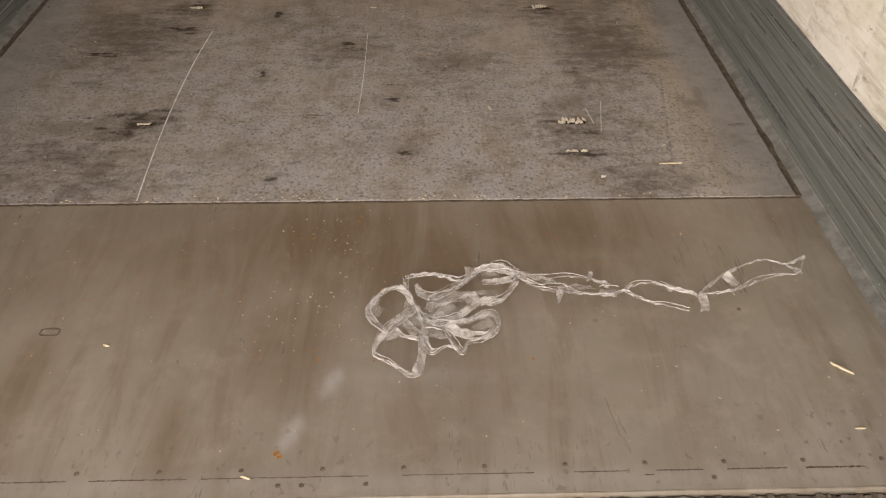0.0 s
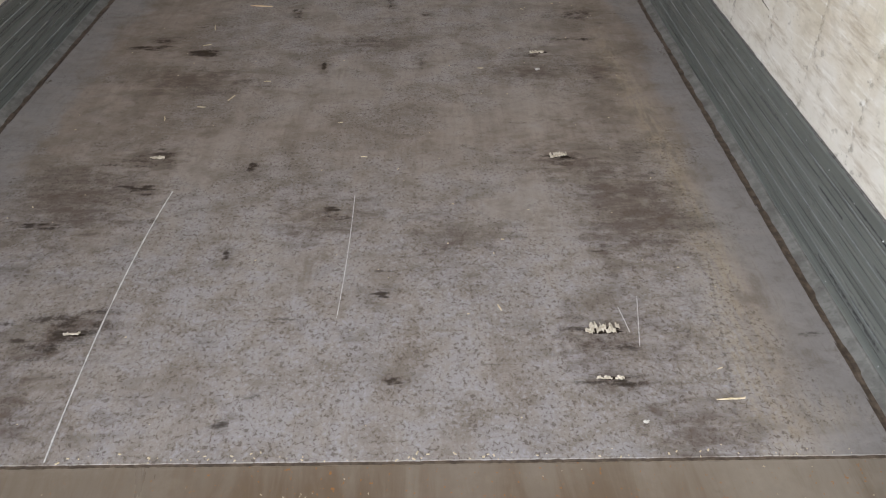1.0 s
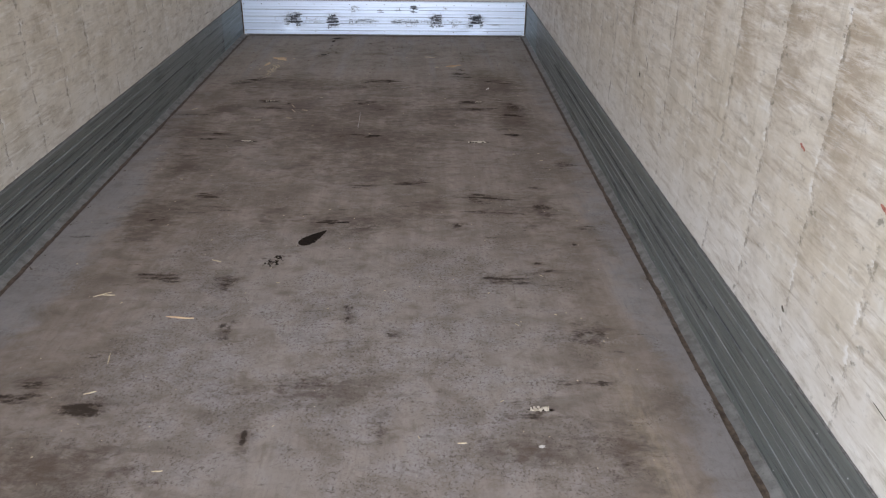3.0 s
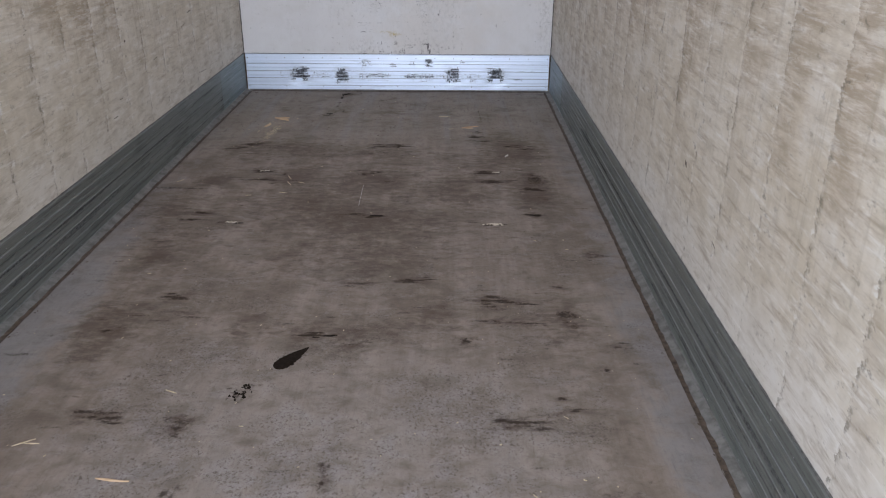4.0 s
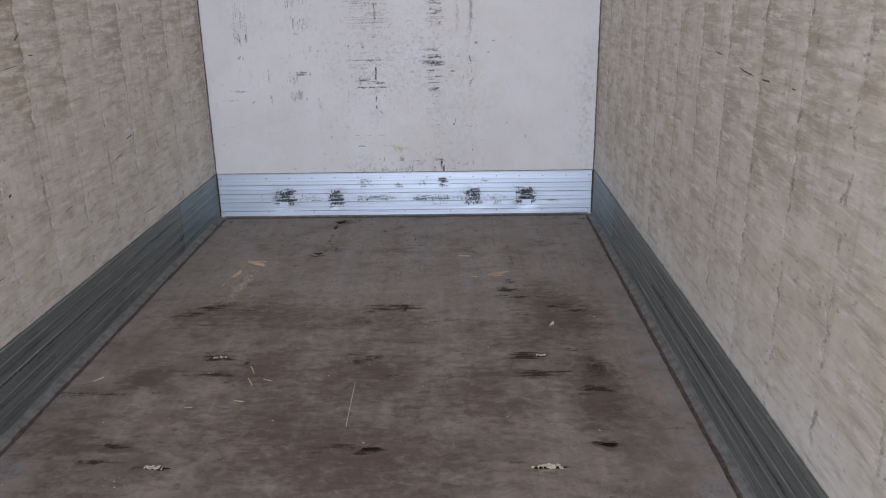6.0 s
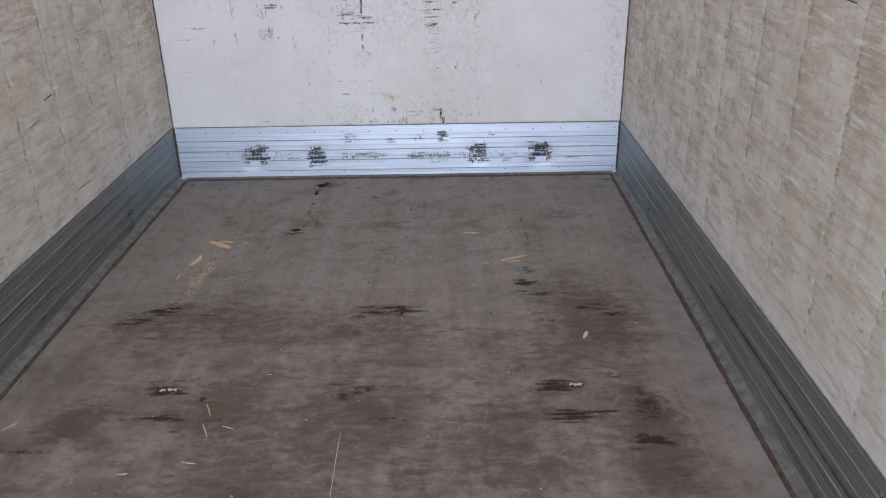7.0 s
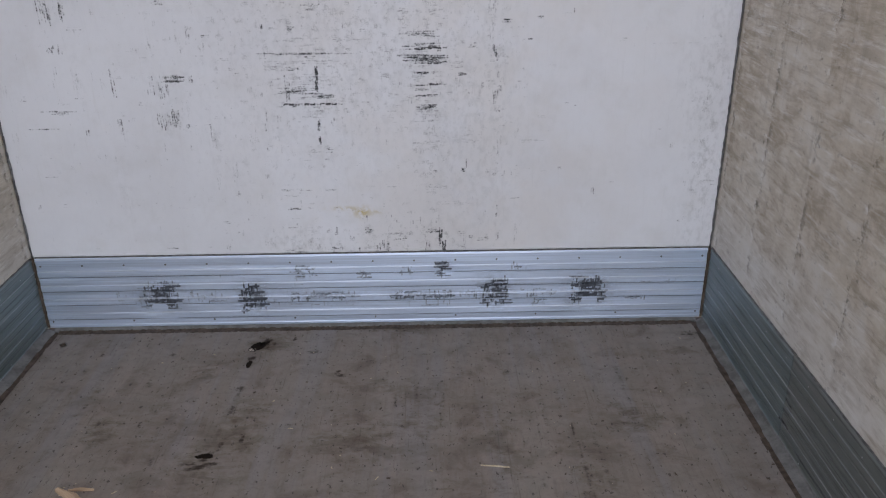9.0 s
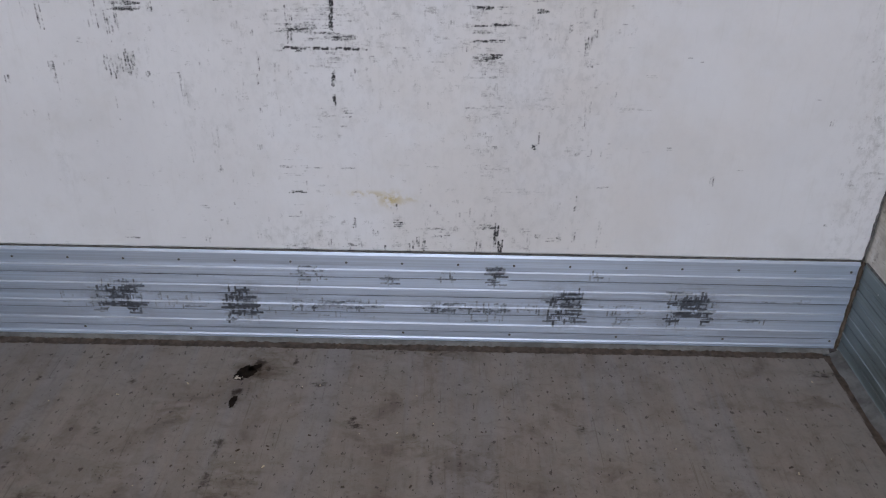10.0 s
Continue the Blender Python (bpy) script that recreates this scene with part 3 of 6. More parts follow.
MARKS_HEAD = [(0.58, 7.48, 0.037, 0.020, 1), (0.64, 7.38, 0.070, 0.015, 0.7), (0.85, 7.27, 0.048, 0.018, 0.8), (0.89, 7.21, 0.047, 0.014, 0.8), (0.10, 7.25, 0.010, 0.018, 1), (-0.64, 7.22, 0.078, 0.028, 0.6), (0.82, 6.79, 0.040, 0.010, 0.8), (-0.02, 6.71, 0.048, 0.036, 0.6), (0.67, 6.58, 0.083, 0.010, 1), (-0.45, 8.02, 0.037, 0.016, 0.8), (-0.52, 6.68, 0.013, 0.016, 1), (0.90, 6.63, 0.038, 0.045, 0.6), (-0.65, 7.59, 0.044, 0.013, 0.5), (0.61, 7.59, 0.032, 0.018, 0.6)]
MARKS_FRONT = [(-0.451, 8.064, 0.023, 0.016, 0.78), (-0.487, 8.07, 0.016, 0.018, 0.47), (-0.421, 8.113, 0.012, 0.027, 0.55), (-0.362, 8.144, 0.008, 0.019, 0.7), (-0.099, 8.482, 0.027, 0.018, 0.74), (0.094, 8.304, 0.009, 0.035, 0.55), (0.093, 8.096, 0.009, 0.008, 0.62), (-0.693, 8.218, 0.01, 0.01, 0.62), (-0.421, 8.396, 0.012, 0.022, 0.55), (-0.423, 8.285, 0.012, 0.028, 0.55), (-0.317, 8.273, 0.014, 0.024, 0.39), (-0.059, 8.507, 0.034, 0.01, 0.35), (-0.96, 8.629, 0.008, 0.011, 0.7), (-0.71, 8.627, 0.01, 0.011, 0.55), (-0.21, 8.627, 0.028, 0.008, 0.55), (-0.288, 8.72, 0.006, 0.012, 0.7)]
MARKS_CORNER = [(-0.423, 8.56, 0.011, 0.029, 0.78), (-0.385, 8.696, 0.015, 0.032, 0.7), (-0.007, 8.56, 0.02, 0.009, 0.55), (0.24, 8.273, 0.005, 0.104, 0.38), (0.70, 8.05, 0.005, 0.15, 0.36), (0.88, 8.25, 0.004, 0.14, 0.34), (0.56, 8.35, 0.004, 0.12, 0.36), (-0.049, 8.655, 0.01, 0.067, 0.31), (0.155, 8.402, 0.006, 0.095, 0.31), (-0.729, 8.434, 0.013, 0.015, 0.47), (-0.897, 8.323, 0.011, 0.014, 0.47), (-0.229, 8.204, 0.008, 0.007, 0.55), (0.64, 7.98, 0.008, 0.10, 0.55), (0.77, 8.21, 0.035, 0.043, 0.31), (0.46, 8.48, 0.02, 0.014, 0.55), (0.46, 8.21, 0.018, 0.012, 0.55), (1.13, 8.71, 0.045, 0.012, 0.62), (0.84, 8.42, 0.010, 0.09, 0.31), (0.61, 8.30, 0.006, 0.12, 0.31)]
DIRT_FRONT = [(-0.8, 8.189, 0.035, 0.049, 0.9), (-0.388, 8.13, 0.059, 0.061, 0.9), (-0.362, 8.241, 0.041, 0.084, 0.8), (-0.573, 8.504, 0.034, 0.05, 0.6), (-0.016, 8.119, 0.088, 0.077, 0.8), (0.015, 8.397, 0.054, 0.038, 0.6), (-0.624, 8.232, 0.061, 0.1, 0.5), (-0.37, 8.70, 0.05, 0.05, 1.0), (0.076, 8.775, 0.09, 0.03, 1.0), (-0.483, 8.016, 0.112, 0.084, 0.6), (0.168, 8.275, 0.083, 0.138, 0.5), (-0.911, 8.344, 0.064, 0.109, 0.4), (0.66, 7.90, 0.05, 0.15, 0.6), (0.84, 8.22, 0.07, 0.06, 0.7), (0.40, 8.10, 0.08, 0.15, 0.5), (0.30, 7.85, 0.1, 0.12, 0.5), (-0.1, 7.8, 0.2, 0.1, 0.4)]
MARKS_HOLES = [(0.645, 1.935, 0.065, 0.030, 0.6), (0.645, 2.735, 0.050, 0.030, 0.6), (0.650, 3.535, 0.055, 0.022, 0.6), (-0.62, 2.75, 0.05, 0.03, 0.6), (0.63, 5.925, 0.055, 0.022, 0.45), (-0.635, 5.93, 0.06, 0.025, 0.55), (0.650, 6.730, 0.070, 0.020, 0.8), (-0.655, 6.735, 0.060, 0.020, 0.8), (0.64, 4.335, 0.06, 0.02, 0.7), (-0.645, 1.925, 0.07, 0.040, 0.66)]
DIRT_REAR = [(-0.05, 2.42, 0.112, 0.084, 0.7), (0.84, 2.44, 0.113, 0.158, 0.8), (-0.81, 2.50, 0.164, 0.162, 0.7), (0.30, 2.31, 0.124, 0.131, 0.5), (0.82, 1.65, 0.071, 0.060, 0.6), (-0.61, 3.30, 0.167, 0.095, 0.7), (0.01, 3.65, 0.183, 0.057, 0.6), (0.63, 3.37, 0.084, 0.057, 0.7), (0.88, 3.39, 0.052, 0.087, 0.6), (-0.84, 4.89, 0.079, 0.175, 0.8), (0.86, 4.95, 0.081, 0.145, 0.7), (0.01, 4.88, 0.237, 0.070, 0.6), (-0.90, 4.95, 0.058, 0.141, 0.8), (0.36, 4.99, 0.077, 0.090, 0.6), (-0.36, 4.93, 0.057, 0.104, 0.5), (-0.85, 1.72, 0.34, 0.17, 0.52), (0.64, 1.90, 0.12, 0.09, 0.6), (0.64, 2.72, 0.11, 0.08, 0.6)]
DIRT_FORE = [(0.89, 6.47, 0.073, 0.200, 0.9), (-0.91, 5.69, 0.094, 0.248, 0.4), (-1.04, 6.11, 0.123, 0.138, 0.6), (-0.89, 5.58, 0.036, 0.103, 0.9), (0.00, 5.99, 0.234, 0.193, 0.6), (-0.42, 6.65, 0.091, 0.131, 0.8), (-0.01, 5.59, 0.234, 0.130, 0.5), (-0.03, 6.54, 0.179, 0.212, 0.6), (-0.67, 7.20, 0.270, 0.135, 0.7), (0.81, 7.20, 0.119, 0.202, 0.9), (-0.89, 6.56, 0.069, 0.071, 0.8), (-0.17, 7.10, 0.334, 0.097, 0.5), (0.61, 6.89, 0.136, 0.124, 0.5), (0.45, 6.4, 0.15, 0.2, 0.5), (-0.3, 6.2, 0.2, 0.2, 0.5)]


def floor_maps(X, Y):
    rows = MARKS_REAR + MARKS_MID + MARKS_FORE + MARKS_FAR + MARKS_HEAD + MARKS_FRONT + MARKS_CORNER + MARKS_HOLES
    rnd = random.Random(5)
    few = []
    for _ in range(420):      # short drag marks across the lanes where pallets were set down
        y = rnd.choice((rnd.uniform(1.7, 4.4), rnd.uniform(4.4, 7.4), rnd.uniform(4.8, 7.3)))
        x = rnd.choice((0.62, -0.64, 0.03, 0.88, -0.86)) + rnd.gauss(0, 0.14)
        few.append((x, y, rnd.uniform(0.012, 0.07), rnd.uniform(0.004, 0.012), rnd.uniform(0.2, 0.62)))
    for _ in range(90):       # small lengthwise scrapes at the front end
        few.append((rnd.uniform(-1.1, 1.12), rnd.uniform(7.5, 8.72), rnd.uniform(0.003, 0.010), rnd.uniform(0.006, 0.05), rnd.uniform(0.25, 0.6)))
    for _ in range(46):       # speckled spill beside the oil stain
        a, q = rnd.gauss(0, 0.034), rnd.gauss(0, 0.020)
        few.append((-0.258 + 0.5 * a + q, 4.482 + 0.87 * a - 0.4 * q, rnd.uniform(0.004, 0.012), rnd.uniform(0.004, 0.012), rnd.uniform(0.35, 0.8)))
    few.append((-1.06, 6.438, 0.11, 0.0075, 0.62))
    few.append((1.04, 5.592, 0.034, 0.011, 0.75))
    streak = np.maximum(np.clip(spots(X, Y, ragged(rows, rnd, 9, 15), 1.25, 1.0) * 1.3, 0, 1), spots(X, Y, few))
    dirt = np.maximum(0.84 * spots(X, Y, DIRT_REAR, 1.15), np.maximum(spots(X, Y, DIRT_FORE, 1.4), 0.66 * spots(X, Y, DIRT_FRONT, 1.4)))
    lanes = 0.22 * band(np.abs(X), -1, 0.97, 0.06) * band(Y, 2.0, 7.25, 0.20) * (0.55 + 0.45 * band(Y, 4.6, 7.4, 0.3))
    around = [(u, v, ru * 1.25 + 0.014, rv * 1.7 + 0.014, (0.62 if v < 7.6 else 0.42) * k) for u, v, ru, rv, k in rows]
    dirt = np.maximum(dirt, spots(X, Y, around))
    wheel = band(X, 0.66, 0.93, 0.03) * band(Y, 0, 3.3, 0.3) + 0.7 * band(-X, 0.52, 0.86, 0.05) * band(Y, 0, 3.2, 0.3)
    groove = 0.55 * np.exp(-((X - 0.868 - 0.166 * (Y - 1.568)) / 0.006) ** 2) * band(Y, 1.60, 2.30, 0.05)
    streak = np.maximum(streak, groove)
    dirt = np.clip(dirt + lanes + 0.20 * wheel, 0, 1)
    worn = 0.95 * band(np.abs(X), -1, 1.06, 0.06) * band(Y, 0, 2.9, 0.35)
    worn = np.maximum(worn, 0.78 * band(np.abs(X - 0.08), -1, 0.85, 0.08) * band(Y, 2.6, 5.0, 0.45))
    worn = np.maximum(worn, 0.28 * band(Y, 0, 7.3, 0.3))
    tan = np.exp(-((X - 0.97 - 0.025 * np.sin(Y * 3)) / 0.05) ** 2) * band(Y, 0, 3.7, 0.2) + spots(X, Y, [(1.02, 1.68, 0.10, 0.06, 0.65), (1.03, 1.98, 0.06, 0.28, 0.55), (0.90, 1.85, 0.10, 0.14, 0.30), (-0.785, 7.60, 0.040, 0.17, 1.3)])
    sway = 0.03 * np.sin(Y * 2.3) + 0.02 * np.sin(Y * 7.1)
    edge = band(X, 1.04 + sway, 9, 0.03) * (0.52 + 0.30 * band(Y, 0, 4.4, 0.4)) + band(-X, 0.98 + sway, 9, 0.04) * (0.25 + 0.55 * band(Y, 0, 6.2, 0.4))
    head = band(Y, 7.35, 99, 0.16)
    return {"wear": (streak, dirt, worn), "tint": (tan, edge, head)}


def build_floor():
    xs, ys = np.linspace(EDGE_L, EDGE_R, 380), np.linspace(LIP_Y, EDGE_F, 1600)
    X, Y = np.meshgrid(xs, ys, indexing='ij')
    me = sheet("floor", xs, ys, lambda U, V: (U, V, 0.0004 * np.sin(U * 37 + V * 11)), (0, 0, -0.03), FLOOR, floor_maps(X, Y))
    return tagged(new("floor", me), "worn grey-brown anti-slip coated plywood load floor", "floor", kind="structure")


floor = build_floor()
setting("subfloor", box((-1.30, REAR_Y + 0.02, -0.12), (1.30, FRONT_Y + 0.1, -0.034)), SEAL, "dark sealant bed under the floor boards", "floor")

sx, sy = np.linspace(-1.203, 1.206, 320), np.linspace(REAR_Y + 0.006, LIP_Y - 0.003, 130)
SX, SY = np.meshgrid(sx, sy, indexing='ij')
# rust, plus brown weighted left that puts the plate's light gradient into colour
rust = spots(SX, SY, [(-0.02, 1.42, 0.30, 0.2, 1.0), (-0.45, 1.35, 0.45, 0.22, 0.5), (0.10, 1.35, 0.5, 0.18, 0.9), (0.50, 1.45, 0.35, 0.12, 0.8), (0.25, 1.0, 0.25, 0.2, 0.35), (-0.08, 1.12, 0.1, 0.2, 0.75), (-0.60, 1.00, 0.05, 0.12, 0.6), (1.05, 1.48, 0.2, 0.1, 0.4), (-0.28, 0.85, 0.04, 0.10, 0.5)])
pale = spots(SX, SY, [(0.028, 0.980, 0.011, 0.020, 0.9), (0.016, 0.962, 0.013, 0.024, 1.0), (0.004, 0.943, 0.010, 0.018, 0.7), (-0.040, 0.864, 0.011, 0.018, 0.9), (-0.049, 0.843, 0.012, 0.024, 1.0), (-0.061, 0.820, 0.011, 0.018, 0.9), (0.19, 0.98, 0.10, 0.02, 0.35), (0.95, 0.80, 0.3, 0.08, 0.30), (0.6, 0.73, 0.8, 0.02, 0.45), (-0.6, 0.73, 0.6, 0.02, 0.35), (0.85, 0.95, 0.12, 0.15, 0.30)])
pitted = np.maximum(0.55 * (1 - band(SY, 0.86, 99, 0.03)), spots(SX, SY, [(0.95, 0.80, 0.18, 0.08, 1.0), (0.80, 1.40, 0.01, 0.08, 0.9), (0.745, 1.06, 0.012, 0.03, 1.0), (0.55, 1.12, 0.06, 0.02, 0.6), (0.565, 0.876, 0.01, 0.03, 0.7)]))
sill = tagged(new("sill_plate", sheet("sill_plate", sx, sy, lambda U, V: (U, V, 0 * U - 0.004), (0, 0, -0.02), SILL, {"wear": (rust, pale, pitted)})),
              "brown-grey scratched steel plate with screws at the rear sill", "sill plate", kind="structure")
# dark strip added in place of the shaded gap under the floor's lip
setting("joint_seal", extrude([(LIP_Y - 0.0075, -0.03), (LIP_Y - 0.0004, -0.03), (LIP_Y - 0.0004, -0.0028), (LIP_Y - 0.0075, -0.0032)], -1.19, 1.19, 'x', 240, 0.0009, random.Random(4)), SEAL, "dark strip put in for the gap under the floor edge at the sill", "sealant")
rnd = random.Random(2)
lip = extrude([(REAR_Y, -0.050), (REAR_Y + 0.0055, -0.050), (REAR_Y + 0.0055, -0.0046), (REAR_Y + 0.003, -0.0046), (REAR_Y + 0.001, -0.006), (REAR_Y, -0.009)], -1.23, 1.23, 'x', 120, 0.0005, rnd)
part("edge_strip", lip, SILL, sill, "worn rounded edge of the plate")


def score(rnd, a, b, width):
    """A dark scored groove filled with dirt, along x."""
    bm, rows, n = bmesh.new(), [], 40
    for i in range(n + 1):
        x, w, o = a + (b - a) * i / n, width * rnd.uniform(0.25, 1.1), rnd.uniform(-0.0005, 0.0005)
        rows.append([bm.verts.new((x, o - w, 0.0007)), bm.verts.new((x, o + w, 0.0007)), bm.verts.new((x, o + w, -0.002)), bm.verts.new((x, o - w, -0.002))])
    for p, q in zip(rows, rows[1:]):
        for k in range(4):
            bm.faces.new((p[k], p[(k + 1) % 4], q[(k + 1) % 4], q[k]))
    bm.faces.new(rows[0]), bm.faces.new(rows[-1])
    bmesh.ops.recalc_face_normals(bm, faces=bm.faces)
    return bm


for a, b, w in ((-1.15, -0.62, 0.0010), (-0.60, -0.44, 0.0012), (-0.40, -0.226, 0.0012), (-0.20, 0.10, 0.0008), (0.16, 0.40, 0.0008), (0.472, 0.571, 0.0010), (0.623, 0.709, 0.0014), (0.754, 0.865, 0.0014), (0.899, 1.008, 0.0022), (0.600, 0.617, 0.0012)):
    part("score_line", score(rnd, a, b, w), SEAL, sill).location = (0, 0.737 if b - a < 0.02 else 0.746, -0.0042)
part("flange", extrude([(REAR_Y - 0.020, -0.070), (REAR_Y - 0.003, -0.070), (REAR_Y - 0.003, -0.022), (REAR_Y - 0.020, -0.024)], -1.23, 0.03, 'x', 20, 0.0004, rnd), SILL, sill)


def screw_mesh():
    bm = bmesh.new()
    prof = [(0.0, 0.0009), (0.0022, 0.0009), (0.0026, 0.0003), (0.0048, 0.0012), (0.0062, 0.0014), (0.0070, 0.0002)]
    rings = []
    for r, z in prof:
        rings.append([bm.verts.new((r * math.cos(a), r * math.sin(a), z)) for a in np.linspace(0, 2 * math.pi, 12, False)] if r else [bm.verts.new((0, 0, z))])
    for i in range(12):
        j = (i + 1) % 12
        bm.faces.new((rings[0][0], rings[1][i], rings[1][j]))
        for p, q in zip(rings[1:], rings[2:]):
            bm.faces.new((p[i], q[i], q[j], p[j]))
    return mesh_of("screw", bm, SCREW, True)


SCREW_ME = screw_mesh()
spots_xy = [(-0.426 + 0.1473 * i, 0.762, -0.004) for i in range(-5, 11)] + [(x, 0.729, -0.004) for x in (-0.061, -0.019, 0.096, 0.725)] + [(0.903, 1.156, -0.004)]
for x, y, z in spots_xy:
    s = new("screw", SCREW_ME)
    s.location, s.parent, s.scale = (x, y, z), sill, (0.70, 0.70, 1.0)

# rough buffer below the sill edge, built of many upright slats of worn fibre
def buffer_mesh():
    bm, r = bmesh.new(), random.Random(8)
    x = 0.032
    while x < 1.30:
        w = r.uniform(0.004, 0.012)
        box((x, REAR_Y - 0.09, -0.16), (x + w, REAR_Y - 0.003 + r.uniform(-0.005, 0.001), -0.012 + r.uniform(-0.007, 0.001)), 0, bm)
        x += w + 0.0006
    return bm


setting("rear_buffer", buffer_mesh(), RUBBER, "weathered brown fibrous buffer below the rear sill", "buffer")

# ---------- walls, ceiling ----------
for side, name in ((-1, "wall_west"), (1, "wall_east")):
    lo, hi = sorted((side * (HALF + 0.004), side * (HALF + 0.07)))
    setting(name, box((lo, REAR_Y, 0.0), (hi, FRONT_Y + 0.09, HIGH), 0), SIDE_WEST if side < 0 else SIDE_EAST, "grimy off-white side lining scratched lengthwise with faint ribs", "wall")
bm = bmesh.new()
bmesh.ops.create_grid(bm, x_segments=4, y_segments=8, size=0.5)
for v in bm.verts:
    v.co = Vector((v.co.x * 2 * (HALF + 0.07), REAR_Y + (v.co.y + 0.5) * (FRONT_Y + 0.09 - REAR_Y), HIGH + 0.002))
setting("ceiling", bm, ROOF, "translucent white sheet roof of the load box", "ceiling")

# scrape marks on the front wall: x, z, half width, half height, number, strength
ACROSS_HIGH = [(0.215, 1.25, 0.04, 0.04, 16, 0.6), (0.215, 1.33, 0.035, 0.05, 26, 0.8), (0.21, 1.45, 0.04, 0.08, 24, 0.6), (-0.2, 1.23, 0.10, 0.03, 12, 0.45), (-0.2, 1.30, 0.10, 0.08, 34, 0.5), (-0.2, 1.48, 0.1, 0.1, 24, 0.4)]
UP_HIGH = [(-0.62, 1.24, 0.06, 0.03, 14, 0.7), (-0.64, 1.38, 0.06, 0.04, 14, 0.6), (-0.98, 1.26, 0.04, 0.06, 10, 0.6), (0.44, 1.28, 0.012, 0.09, 16, 0.5), (-0.15, 1.28, 0.006, 0.04, 6, 0.9), (0.36, 1.25, 0.012, 0.08, 10, 0.4)]
FLAT_LEFT_A = [(-0.208, 0.93, 0.077, 0.004, 4, 0.35), (-0.237, 0.888, 0.033, 0.01, 14, 0.7), (-0.19, 0.915, 0.029, 0.029, 16, 0.45), (-0.153, 0.87, 0.032, 0.008, 12, 0.7), (-0.193, 0.869, 0.024, 0.013, 8, 0.5), (-0.175, 0.843, 0.106, 0.003, 3, 0.8), (-0.244, 0.88, 0.046, 0.003, 3, 0.7), (-0.126, 0.89, 0.018, 0.033, 8, 0.4), (-0.234, 0.838, 0.008, 0.005, 4, 0.9), (-0.15, 0.817, 0.034, 0.017, 8, 0.4), (-0.171, 0.796, 0.027, 0.008, 5, 0.35), (-0.129, 0.684, 0.009, 0.012, 10, 0.6), (-0.184, 0.683, 0.016, 0.012, 6, 0.4), (-0.138, 0.647, 0.011, 0.004, 3, 0.4), (-0.208, 0.646, 0.014, 0.005, 2, 0.3), (-0.222, 0.534, 0.023, 0.003, 2, 0.5)]
FLAT_LEFT_B = [(-0.286, 0.538, 0.02, 0.003, 2, 0.5), (-0.27, 0.557, 0.025, 0.003, 2, 0.3), (-0.136, 0.538, 0.02, 0.005, 3, 0.35), (-0.274, 0.515, 0.026, 0.004, 2, 0.4), (-0.181, 0.512, 0.026, 0.003, 1, 0.4), (-0.267, 0.468, 0.016, 0.004, 6, 1), (-0.208, 0.468, 0.012, 0.002, 1, 0.35), (-0.266, 0.429, 0.015, 0.003, 2, 0.55), (-0.279, 0.394, 0.018, 0.003, 3, 0.5), (-0.217, 0.395, 0.015, 0.003, 2, 0.4), (-0.18, 0.393, 0.006, 0.005, 2, 0.5), (-0.125, 0.465, 0.009, 0.005, 2, 0.6), (-0.111, 0.452, 0.004, 0.006, 2, 0.6), (-0.291, 0.303, 0.024, 0.011, 8, 0.4), (-0.253, 0.298, 0.018, 0.007, 6, 0.5), (-0.01, 0.381, 0.009, 0.013, 8, 0.7)]
FLAT_LEFT_C = [(0.086, 0.366, 0.024, 0.005, 4, 0.6), (0.007, 0.547, 0.021, 0.003, 2, 0.35), (0.085, 0.549, 0.023, 0.007, 3, 0.3), (-0.719, 0.323, 0.022, 0.004, 3, 0.7), (0.003, 0.844, 0.014, 0.004, 3, 0.45), (-0.628, 0.926, 0.026, 0.005, 8, 0.8), (-0.632, 0.94, 0.023, 0.005, 8, 0.8), (-0.535, 0.775, 0.011, 0.002, 2, 0.8)]
FLAT_MID_A = [(0.203, 0.942, 0.039, 0.004, 4, 0.8), (0.178, 0.927, 0.016, 0.015, 8, 0.35), (0.209, 0.902, 0.041, 0.004, 5, 0.9), (0.193, 0.887, 0.026, 0.004, 3, 0.5), (0.2, 0.866, 0.031, 0.004, 4, 0.85), (0.212, 0.829, 0.017, 0.006, 12, 1), (0.188, 0.821, 0.014, 0.01, 8, 0.6), (0.213, 0.81, 0.029, 0.011, 10, 0.4), (0.209, 0.796, 0.034, 0.004, 3, 0.5), (0.21, 0.778, 0.034, 0.004, 4, 0.4), (0.223, 0.734, 0.024, 0.006, 4, 0.4), (0.22, 0.702, 0.038, 0.007, 6, 0.4), (0.232, 0.684, 0.025, 0.009, 6, 0.35), (0.168, 0.697, 0.011, 0.006, 3, 0.4), (0.234, 0.549, 0.02, 0.007, 4, 0.4), (0.232, 0.538, 0.023, 0.004, 2, 0.4)]
